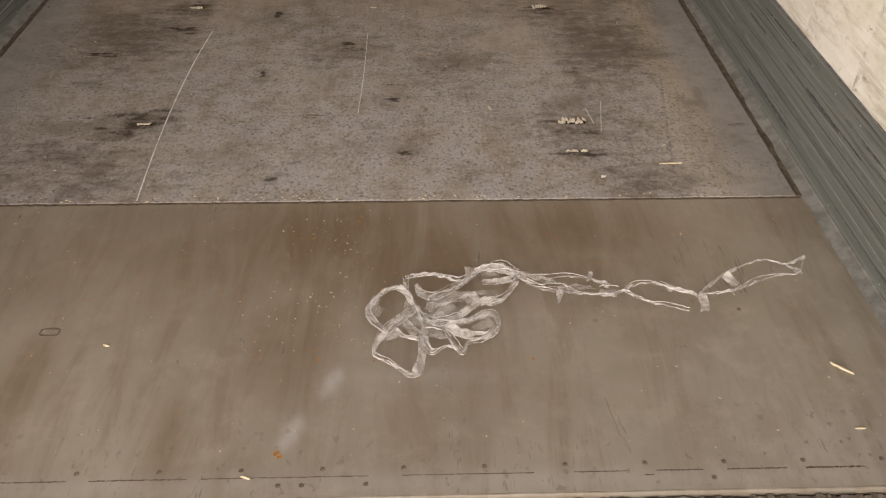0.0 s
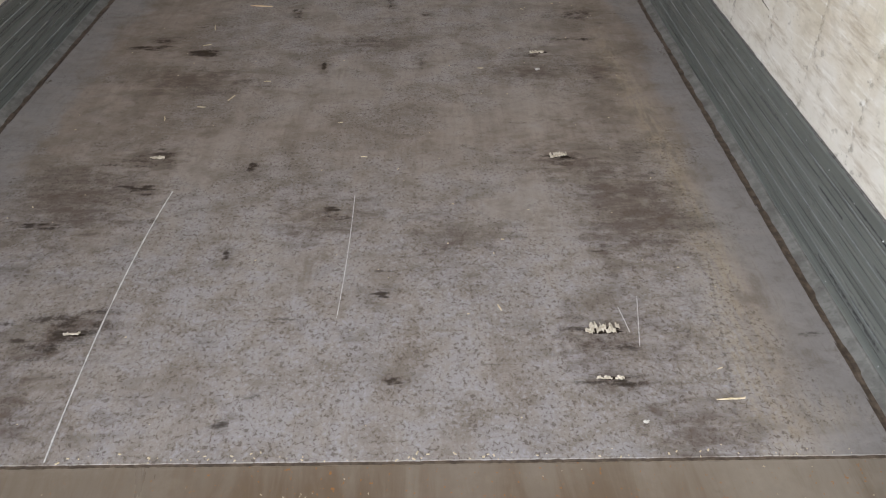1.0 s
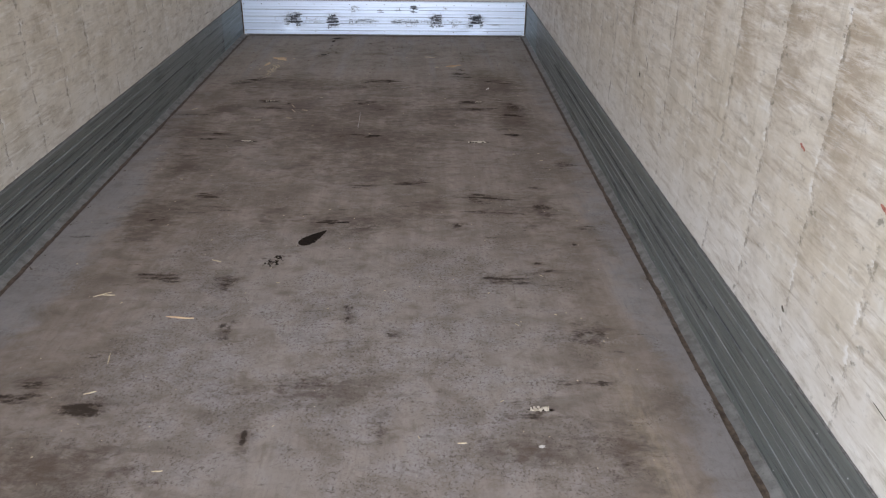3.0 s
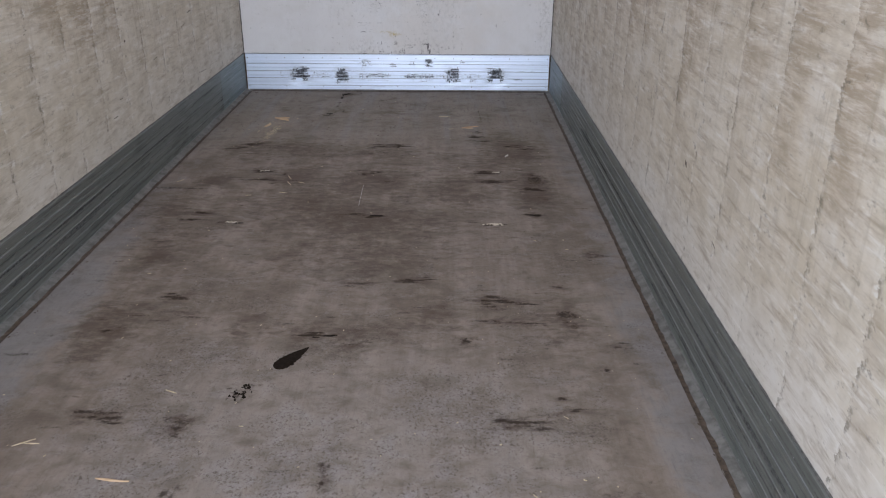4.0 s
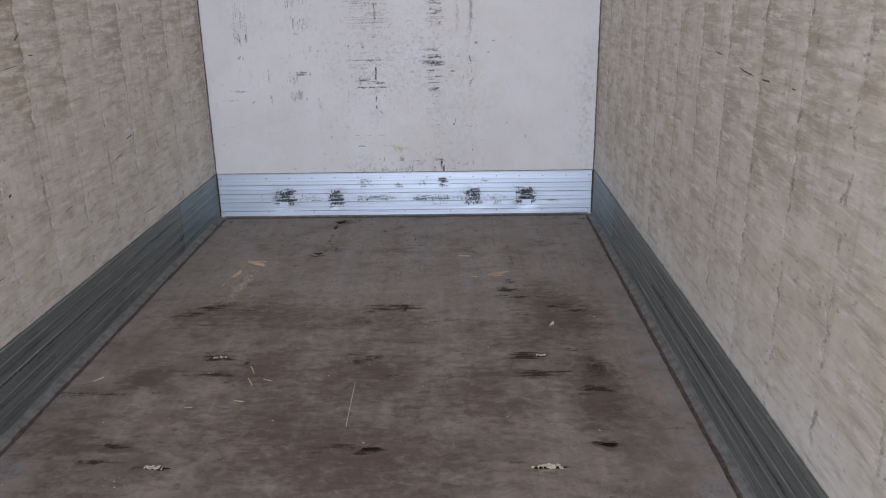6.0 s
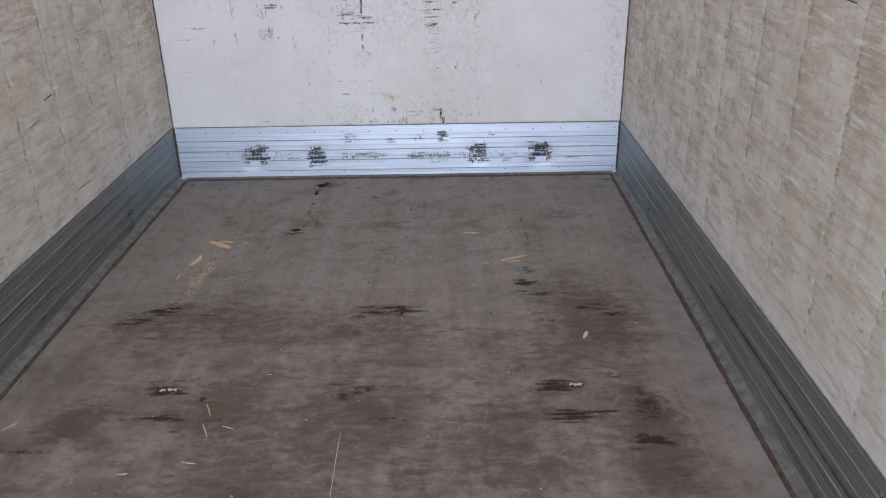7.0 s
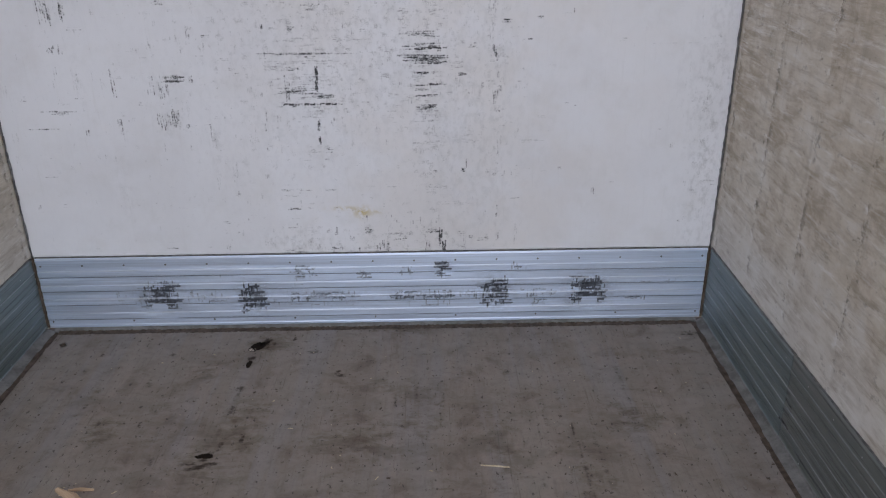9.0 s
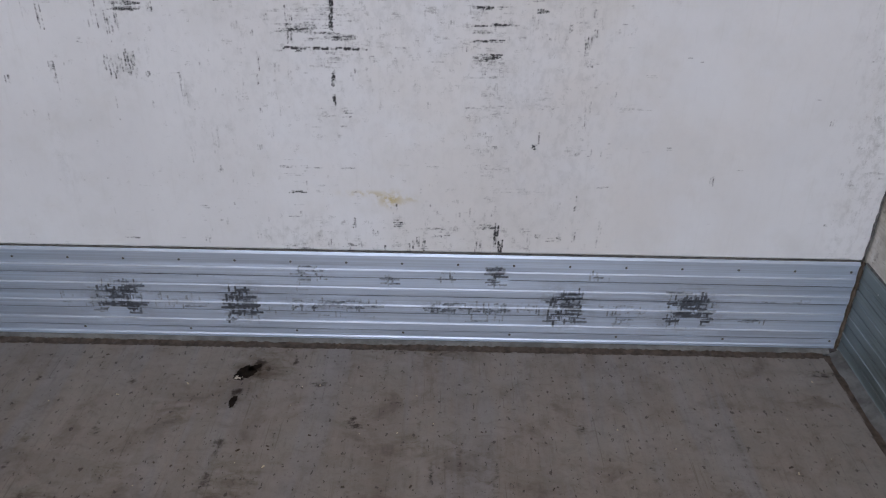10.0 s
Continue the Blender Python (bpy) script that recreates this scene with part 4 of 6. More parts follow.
FLAT_MID_B = [(0.229, 0.509, 0.026, 0.019, 5, 0.25), (0.096, 0.776, 0.011, 0.004, 2, 0.4), (0.328, 0.936, 0.01, 0.005, 5, 0.8), (0.249, 0.932, 0.012, 0.003, 2, 0.4), (0.33, 0.604, 0.005, 0.007, 6, 0.9), (0.447, 0.811, 0.006, 0.004, 3, 0.8), (0.465, 0.581, 0.007, 0.006, 3, 0.6), (0.443, 0.591, 0.008, 0.012, 5, 0.4), (0.511, 0.608, 0.008, 0.008, 3, 0.45), (0.518, 0.581, 0.009, 0.006, 3, 0.45), (0.561, 0.601, 0.011, 0.004, 2, 0.35), (0.611, 0.592, 0.011, 0.006, 3, 0.3), (0.596, 0.79, 0.014, 0.005, 2, 0.35), (0.678, 0.833, 0.004, 0.004, 2, 0.6), (0.707, 0.823, 0.004, 0.004, 1, 0.6), (0.666, 0.809, 0.004, 0.004, 1, 0.4)]
FLAT_MID_C = [(0.665, 0.603, 0.007, 0.004, 2, 0.5), (0.851, 0.55, 0.011, 0.002, 1, 0.5), (1.113, 0.84, 0.007, 0.007, 8, 0.4), (1.056, 0.604, 0.004, 0.003, 1, 0.5), (1.102, 0.397, 0.004, 0.005, 2, 0.9), (1.06, 0.4, 0.004, 0.005, 1, 0.6), (1.198, 0.545, 0.017, 0.012, 4, 0.4), (0.796, 0.339, 0.009, 0.003, 1, 0.4), (0.561, 0.705, 0.034, 0.006, 5, 0.35), (0.347, 0.736, 0.014, 0.014, 8, 0.35), (0.343, 0.708, 0.027, 0.008, 6, 0.3), (0.223, 0.375, 0.015, 0.007, 10, 0.7), (0.205, 0.369, 0.009, 0.005, 6, 0.6), (0.412, 0.343, 0.005, 0.003, 2, 0.8), (0.417, 0.912, 0.011, 0.003, 4, 0.5), (0.528, 0.95, 0.008, 0.004, 2, 0.4)]
FLAT_MID_D = [(0.317, 0.479, 0.043, 0.008, 6, 0.3)]
FLAT_HIGH_A = [(-0.226, 1.091, 0.012, 0.006, 5, 0.7), (-0.283, 1.092, 0.017, 0.004, 3, 0.5), (-0.255, 1.05, 0.038, 0.004, 2, 0.4), (-0.182, 1.039, 0.039, 0.012, 4, 0.35), (-0.173, 1.008, 0.117, 0.004, 4, 0.75), (-0.237, 1.006, 0.064, 0.004, 2, 0.5), (-0.196, 0.981, 0.085, 0.007, 5, 0.4), (-0.234, 0.96, 0.017, 0.006, 5, 0.9), (-0.282, 0.971, 0.025, 0.017, 8, 0.5), (-0.174, 1.001, 0.013, 0.01, 4, 0.6), (-0.191, 1.06, 0.064, 0.004, 2, 0.3), (-0.646, 1.175, 0.017, 0.006, 4, 0.7), (-0.163, 1.155, 0.021, 0.01, 10, 0.6), (-0.075, 1.052, 0.017, 0.01, 5, 0.4), (-0.001, 1.055, 0.03, 0.004, 2, 0.5), (-0.922, 1.1, 0.025, 0.005, 3, 0.5)]
FLAT_HIGH_B = [(-0.506, 1.068, 0.012, 0.004, 2, 0.6), (0.139, 1.141, 0.013, 0.008, 5, 0.5), (0.142, 1.091, 0.012, 0.004, 2, 0.4), (0.053, 1.092, 0.011, 0.006, 3, 0.5), (0.179, 1.07, 0.042, 0.009, 6, 0.6), (0.221, 1.065, 0.021, 0.006, 5, 0.7), (0.199, 1.032, 0.06, 0.006, 5, 0.7), (0.214, 1.022, 0.043, 0.005, 4, 0.9), (0.209, 0.99, 0.054, 0.012, 18, 0.75), (0.215, 0.982, 0.039, 0.011, 12, 0.8), (0.246, 1.021, 0.008, 0.008, 5, 0.8), (0.187, 0.959, 0.022, 0.006, 4, 0.6), (0.326, 0.936, 0.011, 0.004, 3, 0.9), (0.305, 0.964, 0.017, 0.013, 6, 0.4), (0.358, 1.03, 0.009, 0.008, 4, 0.5), (0.474, 1.105, 0.011, 0.006, 4, 0.9)]
FLAT_HIGH_C = [(0.579, 1.116, 0.01, 0.004, 2, 0.7), (0.549, 1.047, 0.008, 0.005, 2, 0.8), (0.516, 1.086, 0.009, 0.006, 2, 0.4), (0.857, 1.037, 0.013, 0.009, 4, 0.3), (1.028, 1.024, 0.085, 0.003, 3, 0.3), (0.662, 1.127, 0.021, 0.004, 2, 0.3), (-1.023, 0.824, 0.035, 0.007, 5, 0.6), (-0.996, 0.852, 0.013, 0.004, 2, 0.5), (-1.087, 0.77, 0.061, 0.003, 2, 0.6), (-1.096, 0.595, 0.022, 0.004, 2, 0.5), (0.243, 1.14, 0.017, 0.02, 8, 0.35), (0.07, 0.977, 0.022, 0.008, 4, 0.35)]
TALL_LEFT_A = [(-0.828, 0.904, 0.008, 0.032, 2, 0.6), (-0.87, 0.916, 0.005, 0.026, 2, 0.3), (-0.702, 0.912, 0.006, 0.034, 3, 0.6), (-0.664, 0.906, 0.015, 0.032, 8, 0.55), (-0.572, 0.933, 0.007, 0.012, 4, 0.7), (-0.695, 0.786, 0.008, 0.022, 4, 0.6), (-0.675, 0.787, 0.017, 0.02, 8, 0.6), (-0.637, 0.808, 0.013, 0.017, 12, 0.7), (-0.639, 0.78, 0.013, 0.011, 8, 0.6), (-0.601, 0.822, 0.013, 0.027, 6, 0.25), (-0.6, 0.774, 0.005, 0.005, 4, 0.8), (-0.826, 0.773, 0.007, 0.028, 3, 0.8), (-0.837, 0.784, 0.004, 0.017, 1, 0.7), (-0.865, 0.776, 0.004, 0.011, 1, 0.5), (-0.819, 0.742, 0.004, 0.02, 1, 0.4), (-0.943, 0.754, 0.007, 0.011, 3, 0.7)]
TALL_LEFT_B = [(-0.794, 0.793, 0.004, 0.005, 1, 0.6), (-0.52, 0.741, 0.007, 0.029, 6, 0.35), (-0.501, 0.684, 0.005, 0.003, 1, 0.6), (-0.442, 0.735, 0.008, 0.005, 2, 0.5), (-0.691, 0.702, 0.006, 0.017, 1, 0.5), (-0.565, 0.719, 0.004, 0.015, 2, 0.3), (-0.596, 0.697, 0.009, 0.009, 3, 0.3), (-0.333, 0.807, 0.004, 0.025, 2, 0.6), (-0.341, 0.765, 0.004, 0.014, 2, 0.8), (-0.375, 0.879, 0.016, 0.016, 6, 0.3), (-0.384, 0.743, 0.013, 0.021, 6, 0.3), (-0.306, 0.913, 0.005, 0.008, 3, 0.7), (-0.342, 0.687, 0.005, 0.006, 3, 0.5), (-0.294, 0.688, 0.003, 0.015, 2, 0.5), (-0.264, 0.767, 0.005, 0.014, 5, 0.35), (-0.463, 0.611, 0.012, 0.027, 8, 0.3)]
TALL_LEFT_C = [(-0.459, 0.53, 0.007, 0.01, 3, 0.5), (-0.525, 0.572, 0.009, 0.024, 5, 0.3), (-0.372, 0.516, 0.009, 0.01, 4, 0.4), (-0.352, 0.59, 0.007, 0.007, 3, 0.4), (-0.515, 0.327, 0.015, 0.01, 5, 0.4), (-0.363, 0.339, 0.021, 0.013, 8, 0.35), (-0.435, 0.43, 0.003, 0.003, 1, 0.7), (-0.256, 0.894, 0.01, 0.029, 8, 0.6)]
TALL_MID_A = [(-0.155, 0.938, 0.004, 0.018, 10, 1), (-0.158, 0.9, 0.004, 0.011, 8, 1), (-0.159, 0.769, 0.004, 0.012, 9, 1), (-0.161, 0.715, 0.004, 0.01, 7, 0.9), (0.042, 0.323, 0.004, 0.014, 4, 0.9), (0.248, 0.353, 0.006, 0.024, 8, 0.9), (0.259, 0.31, 0.007, 0.018, 10, 1), (0.2, 0.309, 0.009, 0.018, 6, 0.55), (0.057, 0.311, 0.004, 0.021, 6, 0.8), (0.334, 0.329, 0.006, 0.035, 5, 0.4), (0.415, 0.348, 0.007, 0.014, 4, 0.5), (0.452, 0.349, 0.005, 0.017, 3, 0.5), (0.519, 0.35, 0.006, 0.02, 4, 0.4), (0.523, 0.385, 0.008, 0.017, 4, 0.35), (-0.109, 0.31, 0.009, 0.01, 4, 0.4), (-0.019, 0.312, 0.015, 0.01, 5, 0.35)]
TALL_MID_B = [(0.447, 0.433, 0.004, 0.008, 3, 0.9), (0.448, 0.462, 0.005, 0.009, 2, 0.5), (0.407, 0.44, 0.006, 0.01, 2, 0.4), (0.209, 0.632, 0.005, 0.008, 2, 0.6), (0.335, 0.627, 0.006, 0.015, 3, 0.5), (0.436, 0.861, 0.009, 0.016, 8, 0.6), (0.452, 0.887, 0.004, 0.01, 3, 0.6), (0.447, 0.932, 0.004, 0.01, 3, 0.6), (0.393, 0.899, 0.008, 0.008, 4, 0.5), (0.363, 0.873, 0.008, 0.014, 5, 0.3), (0.309, 0.898, 0.013, 0.02, 6, 0.3), (0.511, 0.888, 0.01, 0.01, 3, 0.3), (0.451, 0.71, 0.009, 0.022, 5, 0.4), (0.51, 0.732, 0.007, 0.017, 4, 0.3), (0.786, 0.518, 0.006, 0.013, 4, 0.45), (1.05, 0.681, 0.008, 0.009, 3, 0.5)]
TALL_MID_C = [(1.108, 0.54, 0.004, 0.009, 2, 0.5), (1.19, 0.449, 0.036, 0.041, 10, 0.25), (1.139, 0.605, 0.025, 0.03, 8, 0.2)]
TALL_HIGH_A = [(-1.015, 1.165, 0.012, 0.03, 6, 0.7), (-0.997, 1.151, 0.01, 0.024, 5, 0.7), (-0.953, 1.165, 0.01, 0.028, 5, 0.8), (-1.003, 1.033, 0.021, 0.011, 6, 0.7), (-0.981, 1.028, 0.009, 0.008, 3, 0.6), (-0.689, 1.039, 0.012, 0.025, 6, 0.3), (-0.564, 1.079, 0.008, 0.021, 4, 0.5), (-0.465, 1.057, 0.008, 0.017, 3, 0.3), (-0.321, 1.014, 0.004, 0.017, 2, 0.5), (0.421, 1.158, 0.013, 0.02, 6, 0.4), (0.422, 1.077, 0.01, 0.021, 6, 0.4), (0.437, 1.004, 0.017, 0.016, 8, 0.6), (-0.325, 1.096, 0.007, 0.008, 3, 0.6), (-1.01, 0.959, 0.013, 0.017, 4, 0.35), (-0.949, 0.937, 0.01, 0.042, 6, 0.3), (-1.19, 0.744, 0.013, 0.022, 6, 0.3)]
TALL_HIGH_B = [(-1.197, 0.654, 0.018, 0.023, 5, 0.25), (-1.184, 0.887, 0.021, 0.033, 6, 0.25), (-1.208, 0.822, 0.011, 0.011, 3, 0.3), (-0.895, 0.941, 0.004, 0.043, 1, 0.6), (-0.833, 0.925, 0.004, 0.043, 2, 0.7), (1.092, 0.901, 0.026, 0.065, 8, 0.2), (1.131, 0.835, 0.022, 0.026, 6, 0.35)]
ACROSS = FLAT_LEFT_A + FLAT_LEFT_B + FLAT_LEFT_C + FLAT_MID_A + FLAT_MID_B + FLAT_MID_C + FLAT_MID_D + FLAT_HIGH_A + FLAT_HIGH_B + FLAT_HIGH_C + ACROSS_HIGH
UP = TALL_LEFT_A + TALL_LEFT_B + TALL_LEFT_C + TALL_MID_A + TALL_MID_B + TALL_MID_C + TALL_HIGH_A + TALL_HIGH_B + UP_HIGH
fx = np.linspace(-HALF, HALF, 1150)
fz = np.concatenate([np.linspace(KICK + 0.004, 1.30, 440), np.linspace(1.304, 1.62, 60), np.linspace(1.65, HIGH, 10)])
FX, FZ = np.meshgrid(fx, fz, indexing='ij')


def strokes(rows, upright, seed):
    """Short scrape marks gathered in the scuffed places."""
    r = random.Random(seed)
    out = np.zeros_like(FX)
    for u, v, ru, rv, count, s in rows:
        for _ in range(count * 2 if count > 3 else count):
            x, z = u + r.uniform(-1, 1) * ru, v + r.uniform(-1, 1) * rv
            share = r.uniform(0.25, 0.9) if count > 3 else r.uniform(0.8, 1.0)
            a, b = (r.uniform(0.0, 0.0008), rv * share) if upright else (ru * share, r.uniform(0.0, 0.0006))
            if count <= 3:
                x, z = (x, v) if upright else (u, z)
            i0, i1 = np.searchsorted(fx, (x - a - 0.008, x + a + 0.008))
            j0, j1 = np.searchsorted(fz, (z - b - 0.008, z + b + 0.008))
            if i0 >= i1 or j0 >= j1:
                continue
            gx = np.clip(1.15 - (np.abs(FX[i0:i1, j0:j1] - x) - a) / 0.0024, 0, 1)
            gz = np.clip(1.15 - (np.abs(FZ[i0:i1, j0:j1] - z) - b) / 0.0024, 0, 1)
            run = FZ[i0:i1, j0:j1] if upright else FX[i0:i1, j0:j1]
            p = [r.uniform(0, 6.3) for _ in range(3)]
            fade = np.clip(0.62 + 0.30 * np.sin(run * 95 + p[0]) + 0.28 * np.sin(run * 260 + p[1]) + 0.22 * np.sin(run * 610 + p[2]), 0.08, 1)
            out[i0:i1, j0:j1] = np.maximum(out[i0:i1, j0:j1], gx * gz * fade * s * r.uniform(0.35, 1.1))
    return out


r = random.Random(14)
FAINT = [(r.uniform(-1.2, 0.55), r.uniform(0.31, 1.5), r.uniform(0.002, 0.016), r.uniform(0.002, 0.014), r.choice((1, 2, 4)), r.uniform(0.12, 0.45)) for _ in range(400)]
FAINT += [(r.gauss(-0.1, 0.25), r.uniform(0.75, 1.45), r.uniform(0.003, 0.02), r.uniform(0.002, 0.012), r.choice((1, 2, 4)), r.uniform(0.15, 0.5)) for _ in range(130)]
FAINT += [(r.gauss(0.05, 0.2), r.uniform(0.30, 0.42), r.uniform(0.002, 0.012), r.uniform(0.003, 0.014), r.choice((2, 4)), r.uniform(0.3, 0.7)) for _ in range(40)]
FAINT += [(r.uniform(0.55, 1.2), r.uniform(0.31, 1.4), r.uniform(0.002, 0.01), r.uniform(0.002, 0.008), 1, r.uniform(0.1, 0.35)) for _ in range(60)]
general = 0.28 * band(FX, -1.2, 0.5, 0.08) * band(FZ, 0, 1.9, 0.3) + spots(FX, FZ, [(0.42, 0.75, 0.06, 0.25, 0.4), (0.30, 0.42, 0.15, 0.1, 0.4), (-0.35, 0.75, 0.15, 0.15, 0.3), (1.16, 0.7, 0.05, 0.45, 0.8), (0.0, 1.05, 0.40, 0.28, 0.85), (-0.25, 0.33, 0.06, 0.04, 0.9), (0.22, 0.9, 0.06, 0.5, 0.9), (0.44, 1.0, 0.04, 0.5, 0.8), (0.1, 0.36, 0.3, 0.06, 0.7)])
yellow = spots(FX, FZ, [(-0.028, 0.450, 0.026, 0.016, 1.0), (-0.045, 0.462, 0.02, 0.008, 0.8), (-0.085, 0.466, 0.045, 0.006, 0.7), (0.02, 0.452, 0.02, 0.006, 0.5)])
greyed = np.maximum(spots(FX, FZ, [(u, v, ru * 1.5 + 0.01, rv * 1.5 + 0.01, 0.15 + 0.5 * s) for u, v, ru, rv, n, s in ACROSS + UP if n > 7]), spots(FX, FZ, [(-0.1, 0.95, 0.35, 0.3, 0.35), (0.35, 0.8, 0.15, 0.4, 0.4), (1.17, 0.7, 0.05, 0.4, 0.8), (-0.25, 0.33, 0.08, 0.05, 0.8), (-0.51, 0.70, 0.02, 0.10, 0.5), (-0.42, 0.62, 0.015, 0.06, 0.5), (-0.94, 0.93, 0.01, 0.06, 0.6), (-0.85, 0.55, 0.02, 0.08, 0.35)]))
scrapes = np.maximum(np.maximum(strokes(ACROSS, False, 3), strokes(UP, True, 4)), np.maximum(strokes(FAINT[::2], True, 5), strokes(FAINT[1::2], False, 6)))
wall_front = setting("wall_front", box((-HALF - 0.003, FRONT_Y + 0.018, 0.0), (HALF + 0.003, FRONT_Y + 0.09, HIGH)), WHITE, "white front bulkhead of the load box", "wall")
liner = new("lining", sheet("lining", fx, fz, lambda U, V: (U, 0 * U + FRONT_Y + 0.006 + 0.0006 * np.sin(U * 3) * np.sin(V * 4), V), (0, 0.008, 0), FRONT,
            {"wear": (0.9 * band(FX, -0.25, 0.85, 0.15), 0 * FX, np.clip(general, 0, 1)), "tint": (yellow, np.clip(greyed, 0, 1), scrapes)}))
liner.parent = wall_front
tagged(liner, label="white laminate with black scuffs and scrape marks")


# ---------- ribbed kick plates ----------
def rib_profile(base, out, ridge=0.0018):
    """Cross-section of the plate: flat with four raised bands and a bright top flange."""
    pts = [(base, 0.010), (base + out * 0.006, 0.010), (base + out * 0.006, 0.017), (base + out * 0.003, 0.021)]
    for z in (0.069, 0.128, 0.185, 0.243):
        pts += [(base + out * 0.003, z - 0.0295), (base + out * 0.0004, z - 0.0285), (base + out * 0.0004, z - 0.0262), (base + out * 0.0065, z - 0.0245), (base + out * 0.0065, z - ridge), (base + out * 0.003, z)]
    pts += [(base + out * 0.003, 0.281), (base + out * 0.0062, 0.2825), (base + out * 0.0062, 0.2865), (base + out * 0.0020, KICK), (base, KICK)]
    full = []
    for (a, b), (c, d) in zip(pts, pts[1:] + pts[:1]):      # close rows of points up the face
        n = max(1, int(abs(d - b) / 0.0035)) if abs(d - b) < 0.1 else 1
        full += [(a + (c - a) * k / n, b + (d - b) * k / n) for k in range(n)]
    return full


def rail_profile(base, out):
    """Cross-section of the side rail: almost flat, with narrow raised beads and fine grooves."""
    pts = [(base, 0.010), (base + out * 0.005, 0.010), (base + out * 0.005, 0.016), (base + out * 0.003, 0.019)]
    for z in (0.069, 0.128, 0.185, 0.243):
        pts += [(base + out * d, z + h) for d, h in ((0.003, -0.0295), (0.0010, -0.0287), (0.0010, -0.0272), (0.003, -0.0262), (0.0031, -0.0042), (0.0052, -0.0030), (0.0052, -0.0008), (0.003, 0.0006))]
    pts += [(base + out * 0.003, 0.281), (base + out * 0.0050, 0.2825), (base + out * 0.0050, 0.2865), (base + out * 0.0020, KICK), (base, KICK)]
    full = []
    for (a, b), (c, d) in zip(pts, pts[1:] + pts[:1]):
        n = max(1, int(abs(d - b) / 0.0055)) if abs(d - b) < 0.1 else 1
        full += [(a + (c - a) * k / n, b + (d - b) * k / n) for k in range(n)]
    return full


def wear_gleam_points(me, rows, axis, base, seed, upright=True, dents=()):
    """Scuffs drawn as short hatches: u, z, half width, half height, number, strength; dents press the plate back."""
    r = random.Random(seed)
    co = np.zeros(len(me.vertices) * 3, np.float32)
    me.vertices.foreach_get("co", co)
    co = co.reshape(-1, 3)
    U, Z = co[:, axis], co[:, 2]
    out = np.abs(co[:, 1 - axis] - base)
    col = np.zeros((len(co), 4), np.float32)
    for u, z, ru, rz, count, s in rows:
        near = np.nonzero((np.abs(U - u) < ru + 0.045) & (np.abs(Z - z) < rz + 0.03))[0]
        for _ in range(count):
            x, h = u + r.uniform(-1, 1) * ru, z + r.uniform(-1, 1) * rz
            a, b = (r.uniform(0.0, 0.0018), r.uniform(0.003, 0.012)) if upright else (ru * r.uniform(0.3, 1.0), 0.001)
            if upright and r.random() < 0.45:
                a, b = r.uniform(0.004, 0.026), r.uniform(0.0004, 0.0016)
            gx = np.clip(1.1 - (np.abs(U[near] - x) - a) / 0.0030, 0, 1)
            gz = np.clip(1.1 - (np.abs(Z[near] - h) - b) / 0.0036, 0, 1)
            col[near, 0] = np.maximum(col[near, 0], gx * gz * s * r.uniform(0.35, 1.0))
    col[:, 0] *= 0.85 + 0.15 * np.clip((out - 0.003) / 0.003, 0, 1)
    # second channel: darker the deeper the point lies in a groove
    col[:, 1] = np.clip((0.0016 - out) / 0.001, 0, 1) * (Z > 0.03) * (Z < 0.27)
    # ridge edges and flange: scraped metal plus roof light put into the colour
    for z in (0.069, 0.128, 0.185, 0.243, 0.287):
        col[:, 2] = np.maximum(col[:, 2], np.clip(1 - np.abs(Z - z + 0.002) / 0.004, 0, 1))
    col[:, 0] *= 1 - (0.55 if upright else 0.3) * col[:, 2]
    me.attributes.new("wear", 'FLOAT_COLOR', 'POINT').data.foreach_set("color", col.ravel())
    halo = np.zeros((len(co), 4), np.float32)
    for u, z, ru, rz, count, s in rows if upright else ():
        halo[:, 0] = np.maximum(halo[:, 0], min(1.0, count / 60) * s * np.exp(-0.8 * (np.abs(U - u) / (ru * 1.15 + 0.012)) ** 2.4 - 0.8 * (np.abs(Z - z) / (rz * 1.05 + 0.006)) ** 2.4))
    me.attributes.new("smear", 'FLOAT_COLOR', 'POINT').data.foreach_set("color", halo.ravel())
    for u, z, rad, depth in dents:
        co[:, 1 - axis] += depth * np.exp(-((co[:, axis] - u) / rad) ** 2 - ((co[:, 2] - z) / (rad * 0.7)) ** 2)
    me.vertices.foreach_set("co", co.ravel())


def rivet_mesh():
    bm = bmesh.new()
    rings = [[bm.verts.new((r * math.cos(a), -z, r * math.sin(a))) for a in np.linspace(0, 2 * math.pi, 8, False)] for r, z in ((0.0036, 0.0), (0.0032, 0.0012), (0.0018, 0.0019))]
    for p, q in zip(rings, rings[1:]):
        for i in range(8):
            bm.faces.new((p[i], p[(i + 1) % 8], q[(i + 1) % 8], q[i]))
    bm.faces.new(rings[-1])
    return mesh_of("rivet", bm, RIVET, True)


